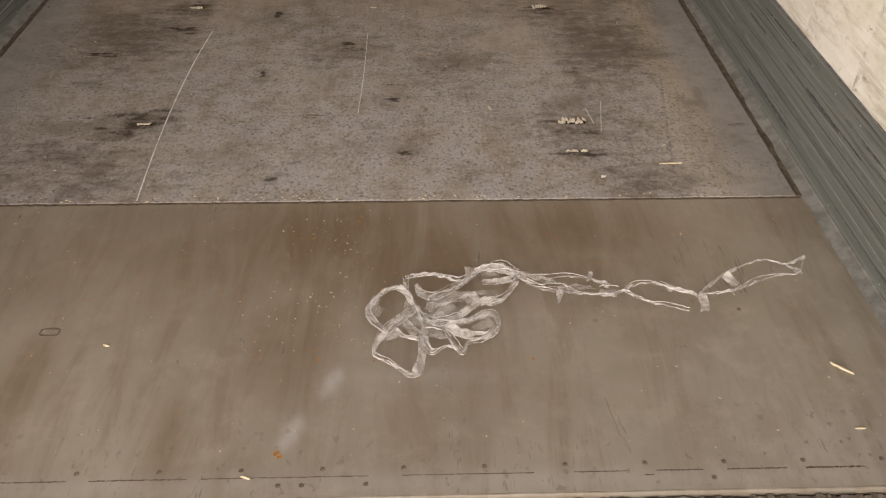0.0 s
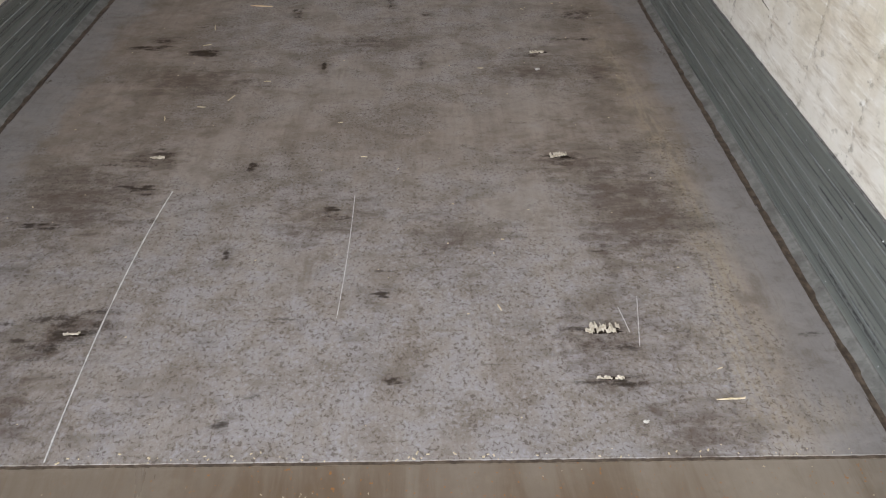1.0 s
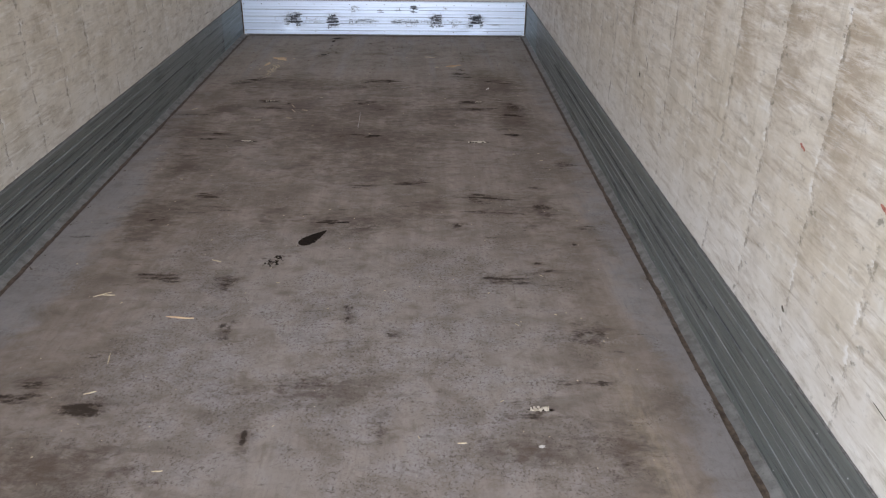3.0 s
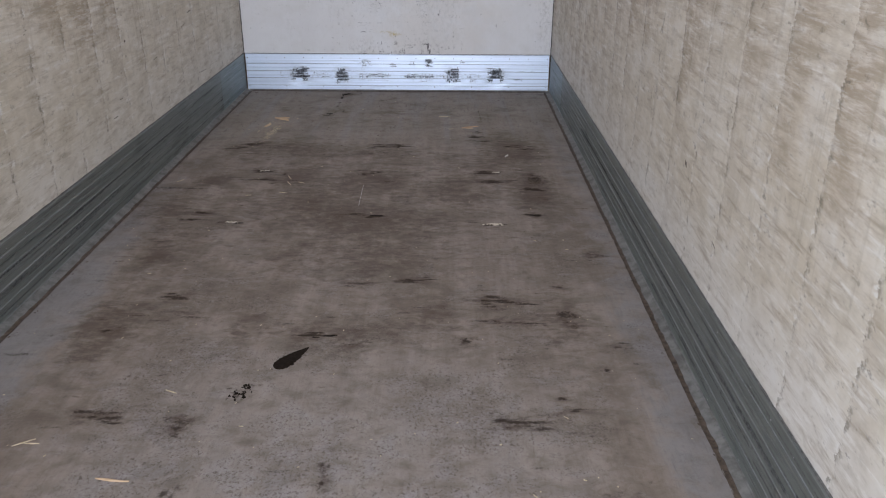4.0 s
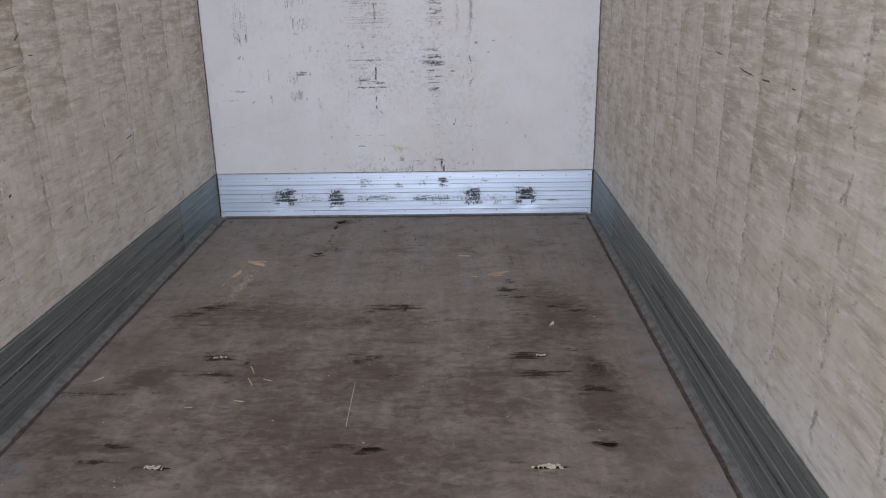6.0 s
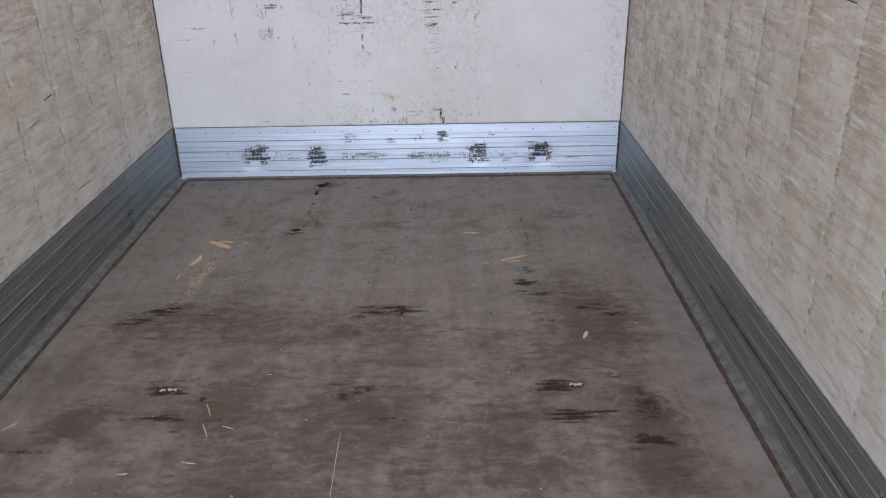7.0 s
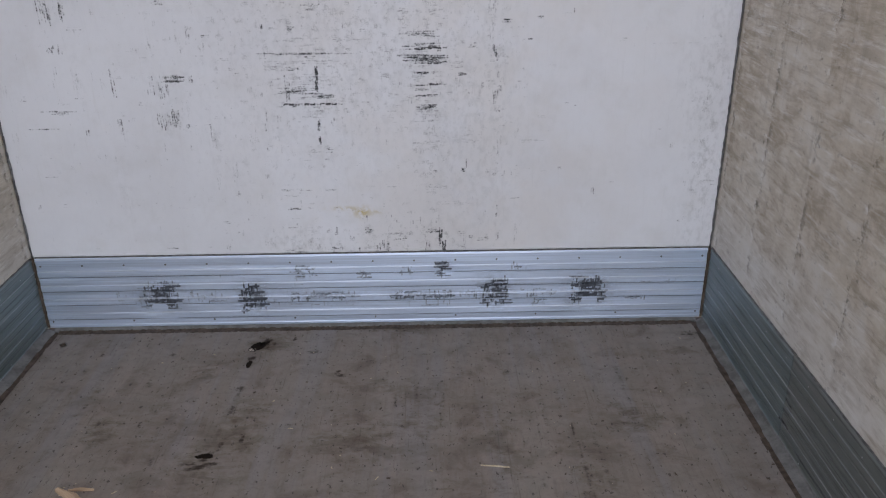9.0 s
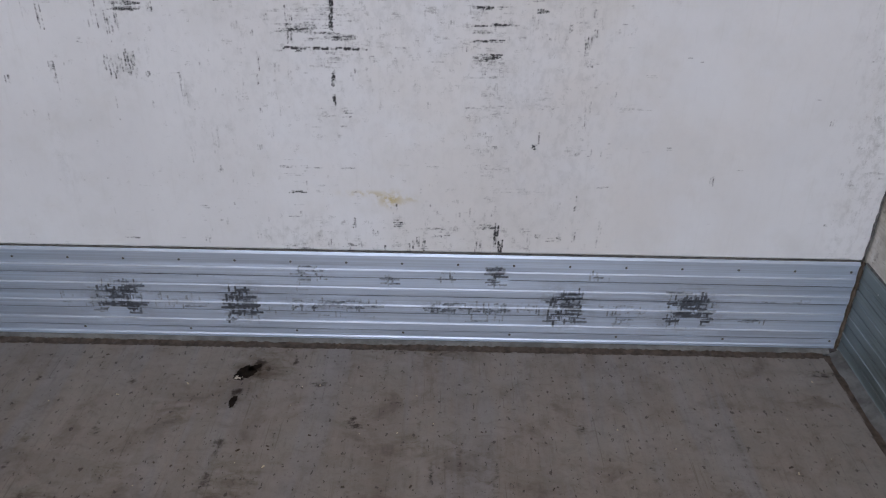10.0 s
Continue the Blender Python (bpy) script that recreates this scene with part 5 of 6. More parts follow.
RIVET_ME = rivet_mesh()
# rail rivets take a brighter colour than those of the front plate
BRIGHT_RIVET = RIVET_ME.copy()
BRIGHT_RIVET.materials[0] = plain_material("bright rivet metal", (0.36, 0.37, 0.38), (0.58, 0.59, 0.60), 200, 0.4, 0.1, 0.3)
KICK_SCUFFS = [(-0.788, 0.134, 0.062, 0.054, 120, 0.80), (-0.775, 0.128, 0.036, 0.046, 50, 1.0), (-0.448, 0.122, 0.042, 0.056, 95, 0.95), (0.447, 0.130, 0.046, 0.056, 100, 0.92), (0.792, 0.130, 0.062, 0.056, 120, 0.88), (0.805, 0.130, 0.038, 0.045, 50, 1.0), (-0.25, 0.222, 0.040, 0.026, 24, 0.6), (-0.035, 0.212, 0.014, 0.016, 9, 0.6), (0.254, 0.225, 0.014, 0.028, 40, 0.85), (0.119, 0.225, 0.020, 0.025, 10, 0.5), (-0.19, 0.125, 0.12, 0.013, 66, 0.58), (0.178, 0.122, 0.11, 0.015, 66, 0.62)]
KICK_SCUFFS += [(0.612, 0.082, 0.024, 0.012, 18, 0.6), (0.60, 0.125, 0.06, 0.014, 26, 0.5), (-0.61, 0.128, 0.08, 0.018, 32, 0.5), (0.98, 0.095, 0.03, 0.004, 8, 0.6), (-0.32, 0.13, 0.06, 0.05, 22, 0.4), (0.535, 0.232, 0.03, 0.014, 12, 0.5), (0.33, 0.125, 0.06, 0.012, 18, 0.5), (-0.90, 0.128, 0.05, 0.02, 12, 0.4), (-0.60, 0.215, 0.10, 0.004, 8, 0.4), (1.06, 0.165, 0.10, 0.006, 8, 0.4), (-0.16, 0.085, 0.10, 0.010, 14, 0.4), (0.20, 0.085, 0.08, 0.010, 14, 0.45)]
kick = part("kick_plate", extrude(rib_profile(FRONT_Y, -1, 0.0032), -HALF + 0.010, HALF - 0.010, 'x', 1000), ALU)
wear_gleam_points(kick.data, KICK_SCUFFS, 0, FRONT_Y, 21, True, ((-0.80, 0.085, 0.06, 0.004), (-0.46, 0.09, 0.045, 0.003), (0.80, 0.085, 0.06, 0.004), (0.455, 0.09, 0.045, 0.003), (0.26, 0.22, 0.03, 0.002)))
tagged(kick, "bright ribbed aluminium kick plate with black scuffs on the front wall", "kick plate", kind="structure")
for i in range(17):
    r = new("rivet", RIVET_ME)
    r.location, r.parent = (-1.205 + 0.1505 * i, FRONT_Y - 0.003, 0.262), kick
for i in range(9):
    r = new("rivet", RIVET_ME)
    r.location, r.parent = (-1.205 + 0.301 * i, FRONT_Y - 0.003, 0.033), kick

for side in (-1, 1):
    rail = tagged(new("kick_rail"), "grimy ribbed aluminium kick rail along the side wall, dark reflections in its colour", "kick rail", kind="structure")
    for a, b, mat, text in ((REAR_Y + 0.003, 8.088, ALU_SIDE, "scraped length with dark reflections put into its colour"), (8.091, FRONT_Y - 0.008, ALU_END, "cleaner short end length with brighter reflections put into its colour")):
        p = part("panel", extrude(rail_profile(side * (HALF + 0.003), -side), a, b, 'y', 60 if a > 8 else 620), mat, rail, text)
        r = random.Random(40 + side)
        gashes = [(r.uniform(4.2, 8.0), r.choice((0.069, 0.128, 0.185, 0.243)) - r.uniform(0.002, 0.030), r.uniform(0.05, 0.45), 0.004, r.choice((1, 2, 3)), r.uniform(0.25, 0.62)) for _ in range(60)]
        gashes += [(r.uniform(0.7, 4.4), r.uniform(0.03, 0.27), r.uniform(0.04, 0.30), r.uniform(0.001, 0.006), r.choice((1, 2, 3)), r.uniform(0.3, 0.75)) for _ in range(90)]
        gashes += [(5.5, 0.176 if side < 0 else 0.150, 1.6, 0.005, 60, 0.60), (5.2, 0.112, 1.3, 0.010, 34, 0.42)]
        wear_gleam_points(p.data, gashes + [(8.06, 0.10, 0.03, 0.05, 12, 0.8), (8.10, 0.18, 0.03, 0.03, 6, 0.7)], 1, side * (HALF + 0.003), 50 + side, False)
    for i in range(55):
        r = new("rivet", BRIGHT_RIVET)
        r.matrix_world = Matrix.Translation((side * HALF, 0.755 + 0.1475 * i, 0.258)) @ Matrix.Rotation(side * -math.pi / 2, 4, 'Z') @ Matrix.Scale(0.62, 4)
        r.parent = rail
    for i in range(27):
        r = new("rivet", BRIGHT_RIVET)
        r.matrix_world = Matrix.Translation((side * (HALF - 0.0015), 0.905 + 0.2935 * i, 0.026)) @ Matrix.Rotation(side * -math.pi / 2, 4, 'Z') @ Matrix.Scale(0.55, 4)
        r.parent = rail

# ---------- floor edge: trim angle, dark joint, corner beads ----------
rnd = random.Random(12)
for side, e in ((-1, EDGE_L), (1, EDGE_R)):
    o = e + side * 0.014
    w = side * HALF
    leg = 0.016
    prof = [(o, -0.030), (w + side * 0.003, -0.030), (w + side * 0.003, leg), (w - side * 0.006, leg - 0.001), (w - side * 0.009, 0.012), (o + side * 0.006, 0.004), (o, 0.0015)]
    setting("trim", extrude(prof, REAR_Y + 0.03, EDGE_F + 0.02, 'y', 90, 0.0008, rnd), TRIM, "dirty beige angle strip at the floor edge", "trim")
    prof = [(e - side * 0.0015, -0.032), (o + side * 0.0020, -0.032), (o + side * 0.0026, 0.0022), (e + side * 0.007, 0.0002), (e - side * 0.0030, 0.0012)]
    setting("joint_seal", extrude(prof, LIP_Y, EDGE_F + 0.01, 'y', 190, 0.0014, rnd), SEAL, "dark brown dirt-filled joint along the floor edge", "sealant")
prof = [(EDGE_F + 0.019, -0.030), (FRONT_Y + 0.003, -0.030), (FRONT_Y + 0.003, 0.010), (FRONT_Y - 0.010, 0.0095), (EDGE_F + 0.022, 0.005), (EDGE_F + 0.019, 0.002)]
setting("trim", extrude(prof, EDGE_L - 0.02, EDGE_R + 0.02, 'x', 60, 0.0008, rnd), TRIM, "dirty beige angle strip below the front wall", "trim")
prof = [(EDGE_F - 0.0015, -0.032), (EDGE_F + 0.0195, -0.032), (EDGE_F + 0.0205, 0.0035), (EDGE_F + 0.010, 0.0008), (EDGE_F - 0.0030, 0.0012)]
setting("joint_seal", extrude(prof, EDGE_L, EDGE_R, 'x', 300, 0.0017, rnd), SEAL, "dark brown dirt-filled joint below the front wall", "sealant")


def bead(name, a, b, radius, steps, material, label, wob):
    """A lumpy round bead of sealant from a to b."""
    bm, r = bmesh.new(), random.Random(name + label)
    a, b = Vector(a), Vector(b)
    d = (b - a).normalized()
    u = d.orthogonal().normalized()
    v = d.cross(u)
    rings = []
    for i in range(steps + 1):
        c = a.lerp(b, i / steps) + (u * r.uniform(-1, 1) + v * r.uniform(-1, 1)) * wob
        q = radius * r.uniform(0.7, 1.35)
        rings.append([bm.verts.new(c + q * (u * math.cos(t) + v * math.sin(t))) for t in np.linspace(0, 2 * math.pi, 7, False)])
    for p, q in zip(rings, rings[1:]):
        for i in range(7):
            bm.faces.new((p[i], p[(i + 1) % 7], q[(i + 1) % 7], q[i]))
    bm.faces.new(rings[0]), bm.faces.new(rings[-1])
    bmesh.ops.recalc_face_normals(bm, faces=bm.faces)
    ob = part(name, bm, material, None, "", True)
    return tagged(ob, label, "sealant", kind="structure")


for side in (-1, 1):
    bead("corner_seal", (side * (HALF - 0.001), FRONT_Y + 0.003, KICK), (side * (HALF - 0.001), FRONT_Y + 0.003, HIGH), 0.0032, 160, BEAD, "lumpy grey sealant bead in the upright front corner", 0.0012)
    bead("corner_seal", (side * (HALF - 0.003), FRONT_Y - 0.003, 0.012), (side * (HALF - 0.003), FRONT_Y - 0.003, KICK), 0.006, 40, SEAL, "dark sealant in the kick plate corner", 0.001)
    bead("top_seal", (side * (HALF + 0.002), REAR_Y + 0.01, KICK + 0.002), (side * (HALF + 0.002), FRONT_Y - 0.01, KICK + 0.002), 0.0030, 300, BEAD, "thin dark sealant line above the side kick rail", 0.0006)
bead("top_seal", (-HALF + 0.01, FRONT_Y + 0.002, KICK + 0.002), (HALF - 0.01, FRONT_Y + 0.002, KICK + 0.001), 0.0020, 160, BEAD, "thin dark sealant line above the front kick plate", 0.0006)

# ---------- single dark scuffs on the side lining: y, z, half length, half height, slope ----------
def scuff(rnd, l, h, slope):
    bm, n = bmesh.new(), 14
    rows = []
    for i in range(n + 1):
        t = i / n
        c = (2 * t - 1) * l
        q = h * (math.sin(math.pi * (0.06 + 0.88 * t)) ** 0.6) * rnd.uniform(0.35, 1.15)
        o = c * slope + rnd.uniform(-0.3, 0.3) * h
        rows.append([bm.verts.new((x, c, o + k * q)) for x, k in ((0.0, -1), (0.0, 1), (0.0012, 0.9), (0.0012, -0.9))])
    for p, q in zip(rows, rows[1:]):
        for k in range(4):
            bm.faces.new((p[k], p[(k + 1) % 4], q[(k + 1) % 4], q[k]))
    bm.faces.new(rows[0]), bm.faces.new(rows[-1])
    bmesh.ops.recalc_face_normals(bm, faces=bm.faces)
    return bm


rnd = random.Random(61)
EAST = [(6.49, 1.234, 0.045, 0.006, 0.05), (6.21, 1.202, 0.075, 0.006, 0.08), (6.05, 1.196, 0.035, 0.008, 0.0), (5.85, 1.197, 0.014, 0.005, 0.0), (2.89, 0.45, 0.09, 0.003, 0.1), (3.40, 0.42, 0.010, 0.012, 0.5), (4.98, 0.62, 0.012, 0.014, 0.6), (7.05, 1.22, 0.02, 0.003, 0.0), (4.60, 0.48, 0.02, 0.003, 0.3)]
WEST = [(7.545, 0.785, 0.045, 0.009, 0.1), (7.69, 0.38, 0.09, 0.004, -0.05), (6.68, 1.31, 0.020, 0.012, 0.6), (6.60, 1.21, 0.07, 0.003, 0.05), (6.76, 1.24, 0.03, 0.006, 0.0), (6.30, 0.52, 0.03, 0.004, 0.0), (6.85, 0.62, 0.04, 0.004, 0.1), (7.40, 0.72, 0.05, 0.004, 0.1), (6.45, 0.78, 0.01, 0.012, 0.2), (6.2, 0.45, 0.03, 0.006, 0.0)]
for name, side, rows in (("wall_east", 1, EAST), ("wall_west", -1, WEST)):
    for y, z, l, h, slope in rows:
        p = part("scuff", scuff(rnd, l * 0.85, h * 0.5, slope), SCUFFED, bpy.data.objects[name], "dark scuff on the lining")
        p.location = (side * (HALF + 0.0035) - 0.0006, y, z)
for y, l in ((3.10, 0.018), (3.48, 0.014)):
    part("scuff", scuff(rnd, l, 0.005, 0.3), REDDISH, bpy.data.objects["wall_east"], "reddish scuff on the lining").location = (HALF + 0.0029, y, 0.82)

# ---------- yard outside the rear opening ----------
setting("ground", box((-60, -120, -0.40), (60, 60, -0.30)), CONCRETE, "grey concrete yard outside the open rear", "ground")


# ---------- bare patches, stain and scratches in the floor ----------
def splintered(rnd, w, d, n):
    """Torn pale wood: ragged strips along x with teeth and gaps, standing a little proud."""
    bm = bmesh.new()
    for row, depth in ((0.35, 0.60), (-0.30, 0.50)):
        x, last = -w * rnd.uniform(0.75, 1.0), None
        while x < w * rnd.uniform(0.75, 1.0):
            step = w / n * rnd.uniform(0.35, 0.9)
            mid = d * (row + rnd.uniform(-0.22, 0.22))
            up, down = d * depth * rnd.uniform(0.15, 1.0), d * depth * rnd.uniform(0.15, 1.0)
            h = rnd.uniform(0.0008, 0.0042)
            ring = [(x, mid + up, h), (x, mid - down, h * rnd.uniform(0.5, 1.0)), (x, mid - down * 1.1, -0.002), (x, mid + up * 1.1, -0.002)]
            ring = [bm.verts.new(p) for p in ring]
            if last:
                for k in range(4):
                    bm.faces.new((last[k], last[(k + 1) % 4], ring[(k + 1) % 4], ring[k]))
            last = ring
            x += step
            if rnd.random() < 0.20:
                last = None
                x += step * 0.6
    bmesh.ops.recalc_face_normals(bm, faces=bm.faces)
    return bm


rnd = random.Random(31)
HOLES = [(0.645, 1.945, 0.050, 0.022, 9), (0.64, 1.785, 0.034, 0.006, 6), (0.648, 2.745, 0.034, 0.020, 6), (0.668, 3.545, 0.036, 0.014, 6), (-0.60, 1.945, 0.026, 0.010, 3), (-0.615, 2.75, 0.026, 0.009, 3), (0.635, 5.935, 0.056, 0.016, 7), (-0.635, 5.94, 0.040, 0.014, 6), (0.690, 6.735, 0.026, 0.009, 5), (-0.645, 6.735, 0.030, 0.009, 4), (-0.432, 8.648, 0.012, 0.008, 3)]


def torn_place(x, y, w, d, n):
    p = part("bare_patch", splintered(rnd, w, d, n), BARE, floor, "pale splintered wood showing through the coating")
    p.location = (x, y, 0.0)
    # no recess here: the hollow's darkness is put in as a flat black patch
    part("hole", blot(rnd, w * 0.95, d * 0.50, 0.0, 5), OIL, floor, "flat black patch for the torn hollow under pale splinters").location = (x + 0.004, y - d * 0.30, -0.0006)



def blot(rnd, w, l, turn, lobes=3):
    """A flat stain with a ragged outline."""
    bm = bmesh.new()
    ph = [rnd.uniform(0, 6.28) for _ in range(6)]
    ring = []
    for k in range(72):
        t = 2 * math.pi * k / 72
        q = 1 + 0.16 * math.sin(2 * t + ph[0]) + 0.10 * math.sin(lobes * t + ph[1]) + 0.06 * math.sin(7 * t + ph[2]) + 0.06 * math.sin(15 * t + ph[3]) + rnd.uniform(-0.05, 0.05)
        x, y = w * q * math.cos(t), l * q * math.sin(t)
        ring.append(bm.verts.new((x * math.cos(turn) - y * math.sin(turn), x * math.sin(turn) + y * math.cos(turn), 0.0)))
    top = bmesh.ops.extrude_face_region(bm, geom=[bm.faces.new(ring)])
    bmesh.ops.translate(bm, vec=(0, 0, 0.0012), verts=[v for v in top["geom"] if isinstance(v, bmesh.types.BMVert)])
    bmesh.ops.recalc_face_normals(bm, faces=bm.faces)
    return bm


def leaf(rnd, length, width):
    """A stain with one blunt and one pointed end, lying along x."""
    bm, upper, lower, n = bmesh.new(), [], [], 36
    for i in range(n + 1):
        t = i / n
        q = width * math.sin(math.pi * t ** 0.62) ** 0.75 * (1 - 0.25 * t)
        upper.append((t * length, 0.58 * q * rnd.uniform(0.94, 1.05)))
        lower.append((t * length, -0.42 * q * rnd.uniform(0.82, 1.12)))
    ring = [bm.verts.new((x, y, 0)) for x, y in lower + upper[-2:0:-1]]
    top = bmesh.ops.extrude_face_region(bm, geom=[bm.faces.new(ring)])
    bmesh.ops.translate(bm, vec=(0, 0, 0.0012), verts=[v for v in top["geom"] if isinstance(v, bmesh.types.BMVert)])
    bmesh.ops.recalc_face_normals(bm, faces=bm.faces)
    return bm


for hole in HOLES:
    torn_place(*hole)
spill = part("stain", leaf(rnd, 0.170, 0.068), OIL, floor, "black leaf-shaped wet-looking stain")
spill.location, spill.rotation_euler = (-0.165, 4.623, 0.0), (0, 0, 1.025)
for x, y, w, l, turn in ((-0.118, 4.655, 0.008, 0.006, 0.2), (-0.012, 4.850, 0.022, 0.006, 0.15), (-0.065, 4.838, 0.012, 0.004, 0.0), (-0.418, 8.672, 0.020, 0.034, -0.5), (-0.424, 8.555, 0.008, 0.024, -0.2), (-0.398, 8.692, 0.011, 0.020, -0.7), (-0.436, 8.652, 0.009, 0.012, 0.4), (0.052, 6.042, 0.026, 0.009, 0.1), (0.852, 6.062, 0.026, 0.010, -0.1), (-0.452, 8.062, 0.022, 0.012, 0.1)):
    part("stain", blot(rnd, w, l, turn), OIL, floor, "black wet-looking stain").location = (x, y, 0.0)
for _ in range(30):
    t, q = rnd.gauss(0, 0.025), rnd.gauss(0, 0.017)
    part("stain", blot(rnd, rnd.uniform(0.0015, 0.006), rnd.uniform(0.002, 0.008), 0.3), OIL, floor).location = (-0.255 + 0.5 * t + q, 4.485 + 0.87 * t - 0.4 * q, 0.0)


def line_strip(pts, width, rnd):
    bm = bmesh.new()
    rows = []
    n = 60
    for i in range(n + 1):
        t = i / n
        a, b, c = (Vector((*p, 0)) for p in pts)
        q = (1 - t) ** 2 * a + 2 * t * (1 - t) * (2 * b - 0.5 * (a + c)) + t * t * c
        w = width * rnd.uniform(0.35, 1.1)
        rows.append([bm.verts.new((q.x - w, q.y, 0.0012)), bm.verts.new((q.x + w, q.y, 0.0012)), bm.verts.new((q.x + w, q.y, -0.002)), bm.verts.new((q.x - w, q.y, -0.002))])
    for p, q in zip(rows, rows[1:]):
        for k in range(4):
            bm.faces.new((p[k], p[(k + 1) % 4], q[(k + 1) % 4], q[k]))
    bmesh.ops.recalc_face_normals(bm, faces=bm.faces)
    return bm


def ring_stain(rnd, rx, ry, width):
    bm, rows = bmesh.new(), []
    for k in range(48):
        t = 2 * math.pi * k / 48
        w = width * rnd.uniform(0.3, 1.2)
        e = Vector((math.cos(t), math.sin(t), 0))
        p = Vector((rx * abs(e.x) ** 0.6 * math.copysign(1, e.x), ry * abs(e.y) ** 0.6 * math.copysign(1, e.y), 0))
        rows.append([bm.verts.new(p + e * w + Vector((0, 0, h))) for h in (0.0008, -0.001)] + [bm.verts.new(p - e * w + Vector((0, 0, h))) for h in (-0.001, 0.0008)])
    for p, q in zip(rows, rows[1:] + rows[:1]):
        for k in range(4):
            bm.faces.new((p[k], p[(k + 1) % 4], q[(k + 1) % 4], q[k]))
    bmesh.ops.recalc_face_normals(bm, faces=bm.faces)
    return bm


part("ring_stain", ring_stain(rnd, 0.020, 0.010, 0.0026), SCREW, sill, "brown ring-shaped rust stain").location = (-0.594, 1.117, -0.0042)
for x, y, w, l in ((-0.072, 0.798, 0.006, 0.005), (-0.066, 0.790, 0.004, 0.004), (0.10, 1.02, 0.002, 0.002), (0.43, 1.02, 0.002, 0.003)):
    part("rust_spot", blot(rnd, w, l, 0.3), RUST, sill, "orange rust spot").location = (x, y, -0.0045)
part("scratch", line_strip(((-0.52, 2.555), (-0.543, 2.10), (-0.528, 1.573)), 0.0022, rnd), SCRATCH, floor, "long pale scratch")
part("scratch", line_strip(((-0.053, 6.504), (-0.051, 6.34), (-0.047, 6.18)), 0.0009, rnd), SCRATCH, floor)
part("scratch", line_strip(((0.021, 2.53), (0.022, 2.25), (0.015, 1.99)), 0.0012, rnd), SCRATCH, floor)
part("scratch", line_strip(((0.755, 2.06), (0.74, 1.97), (0.725, 1.88)), 0.0008, rnd), SCRATCH, floor)
part("scratch", line_strip(((0.700, 2.02), (0.706, 1.98), (0.712, 1.93)), 0.0008, rnd), SCRATCH, floor)


# ---------- loose things on the floor ----------
def splinter(rnd, length, width, thick, taper=0.5):
    """A split chip lying along x: ragged ends, lengthwise ridges."""
    bm = bmesh.new()
    n, rings = 6, []
    for i in range(n + 1):
        t = i / n
        w = width * 0.5 * (1 - taper * abs(2 * t - 1) ** 1.5) * rnd.uniform(0.75, 1.15)
        c = width * 0.25 * math.sin(t * 3 + length * 90) + rnd.uniform(-0.1, 0.1) * width
        h = thick * (0.5 + 0.5 * math.sin(math.pi * min(max(t, 0.12), 0.88))) * rnd.uniform(0.8, 1.1)
        x = (t - 0.5) * length
        rings.append([bm.verts.new((x, c - w, 0)), bm.verts.new((x, c + w, 0)), bm.verts.new((x, c + w * 0.8, h * 0.7)), bm.verts.new((x, c + w * 0.1, h)), bm.verts.new((x, c - w * 0.8, h * 0.6))])
    for p, q in zip(rings, rings[1:]):
        for k in range(5):
            bm.faces.new((p[k], p[(k + 1) % 5], q[(k + 1) % 5], q[k]))
    bm.faces.new(rings[0]), bm.faces.new(rings[-1])
    bmesh.ops.recalc_face_normals(bm, faces=bm.faces)
    return bm


def lay(name, a, b, width, thick, material, label, category, group, z=0.001):
    a, b = Vector(a), Vector(b)
    d = b - a
    ob = part(name, splinter(rnd, d.length, width, thick), material)
    ob.matrix_world = Matrix.Translation(((a.x + b.x) / 2, (a.y + b.y) / 2, z)) @ Matrix.Rotation(math.atan2(d.y, d.x), 4, 'Z')
    return tagged(ob, label, category, group)


CHIPS = "wood chips on the floor"
lay("wood_chip", (-0.820, 7.932), (-0.720, 7.853), 0.030, 0.012, WOOD, "broad orange-brown split wood chip lying on the floor", "wood chip", CHIPS)
lay("wood_chip", (-0.79, 7.925), (-0.72, 7.925), 0.010, 0.008, WOOD, "thin wood splinter beside a broad chip on the floor", "wood chip", CHIPS)
lay("wood_chip", (-0.843, 7.684), (-0.833, 7.785), 0.025, 0.008, WOOD, "pale pointed wood chip lying on the floor", "wood chip", CHIPS)
lay("wood_chip", (0.505, 7.686), (0.620, 7.730), 0.013, 0.008, WOOD, "long narrow orange wood splinter on the floor", "wood chip", CHIPS)
lay("wood_chip", (0.535, 7.675), (0.585, 7.680), 0.007, 0.004, WOOD, "small wood splinter beside a longer one", "wood chip", CHIPS)
lay("wood_chip", (0.346, 7.997), (0.428, 7.989), 0.006, 0.004, STRAW, "thin pale wood sliver on the floor", "wood chip", CHIPS)
lay("wood_chip", (-0.551, 4.062), (-0.454, 4.053), 0.008, 0.005, WOOD, "flat pinkish wood sliver on the floor", "wood chip", CHIPS)
lay("wood_chip", (1.045, 0.997), (1.079, 0.962), 0.007, 0.004, STRAW, "pale wood splinter on the rear sill plate", "wood chip", CHIPS, -0.003)
STRAWS = "straw bits on the floor"
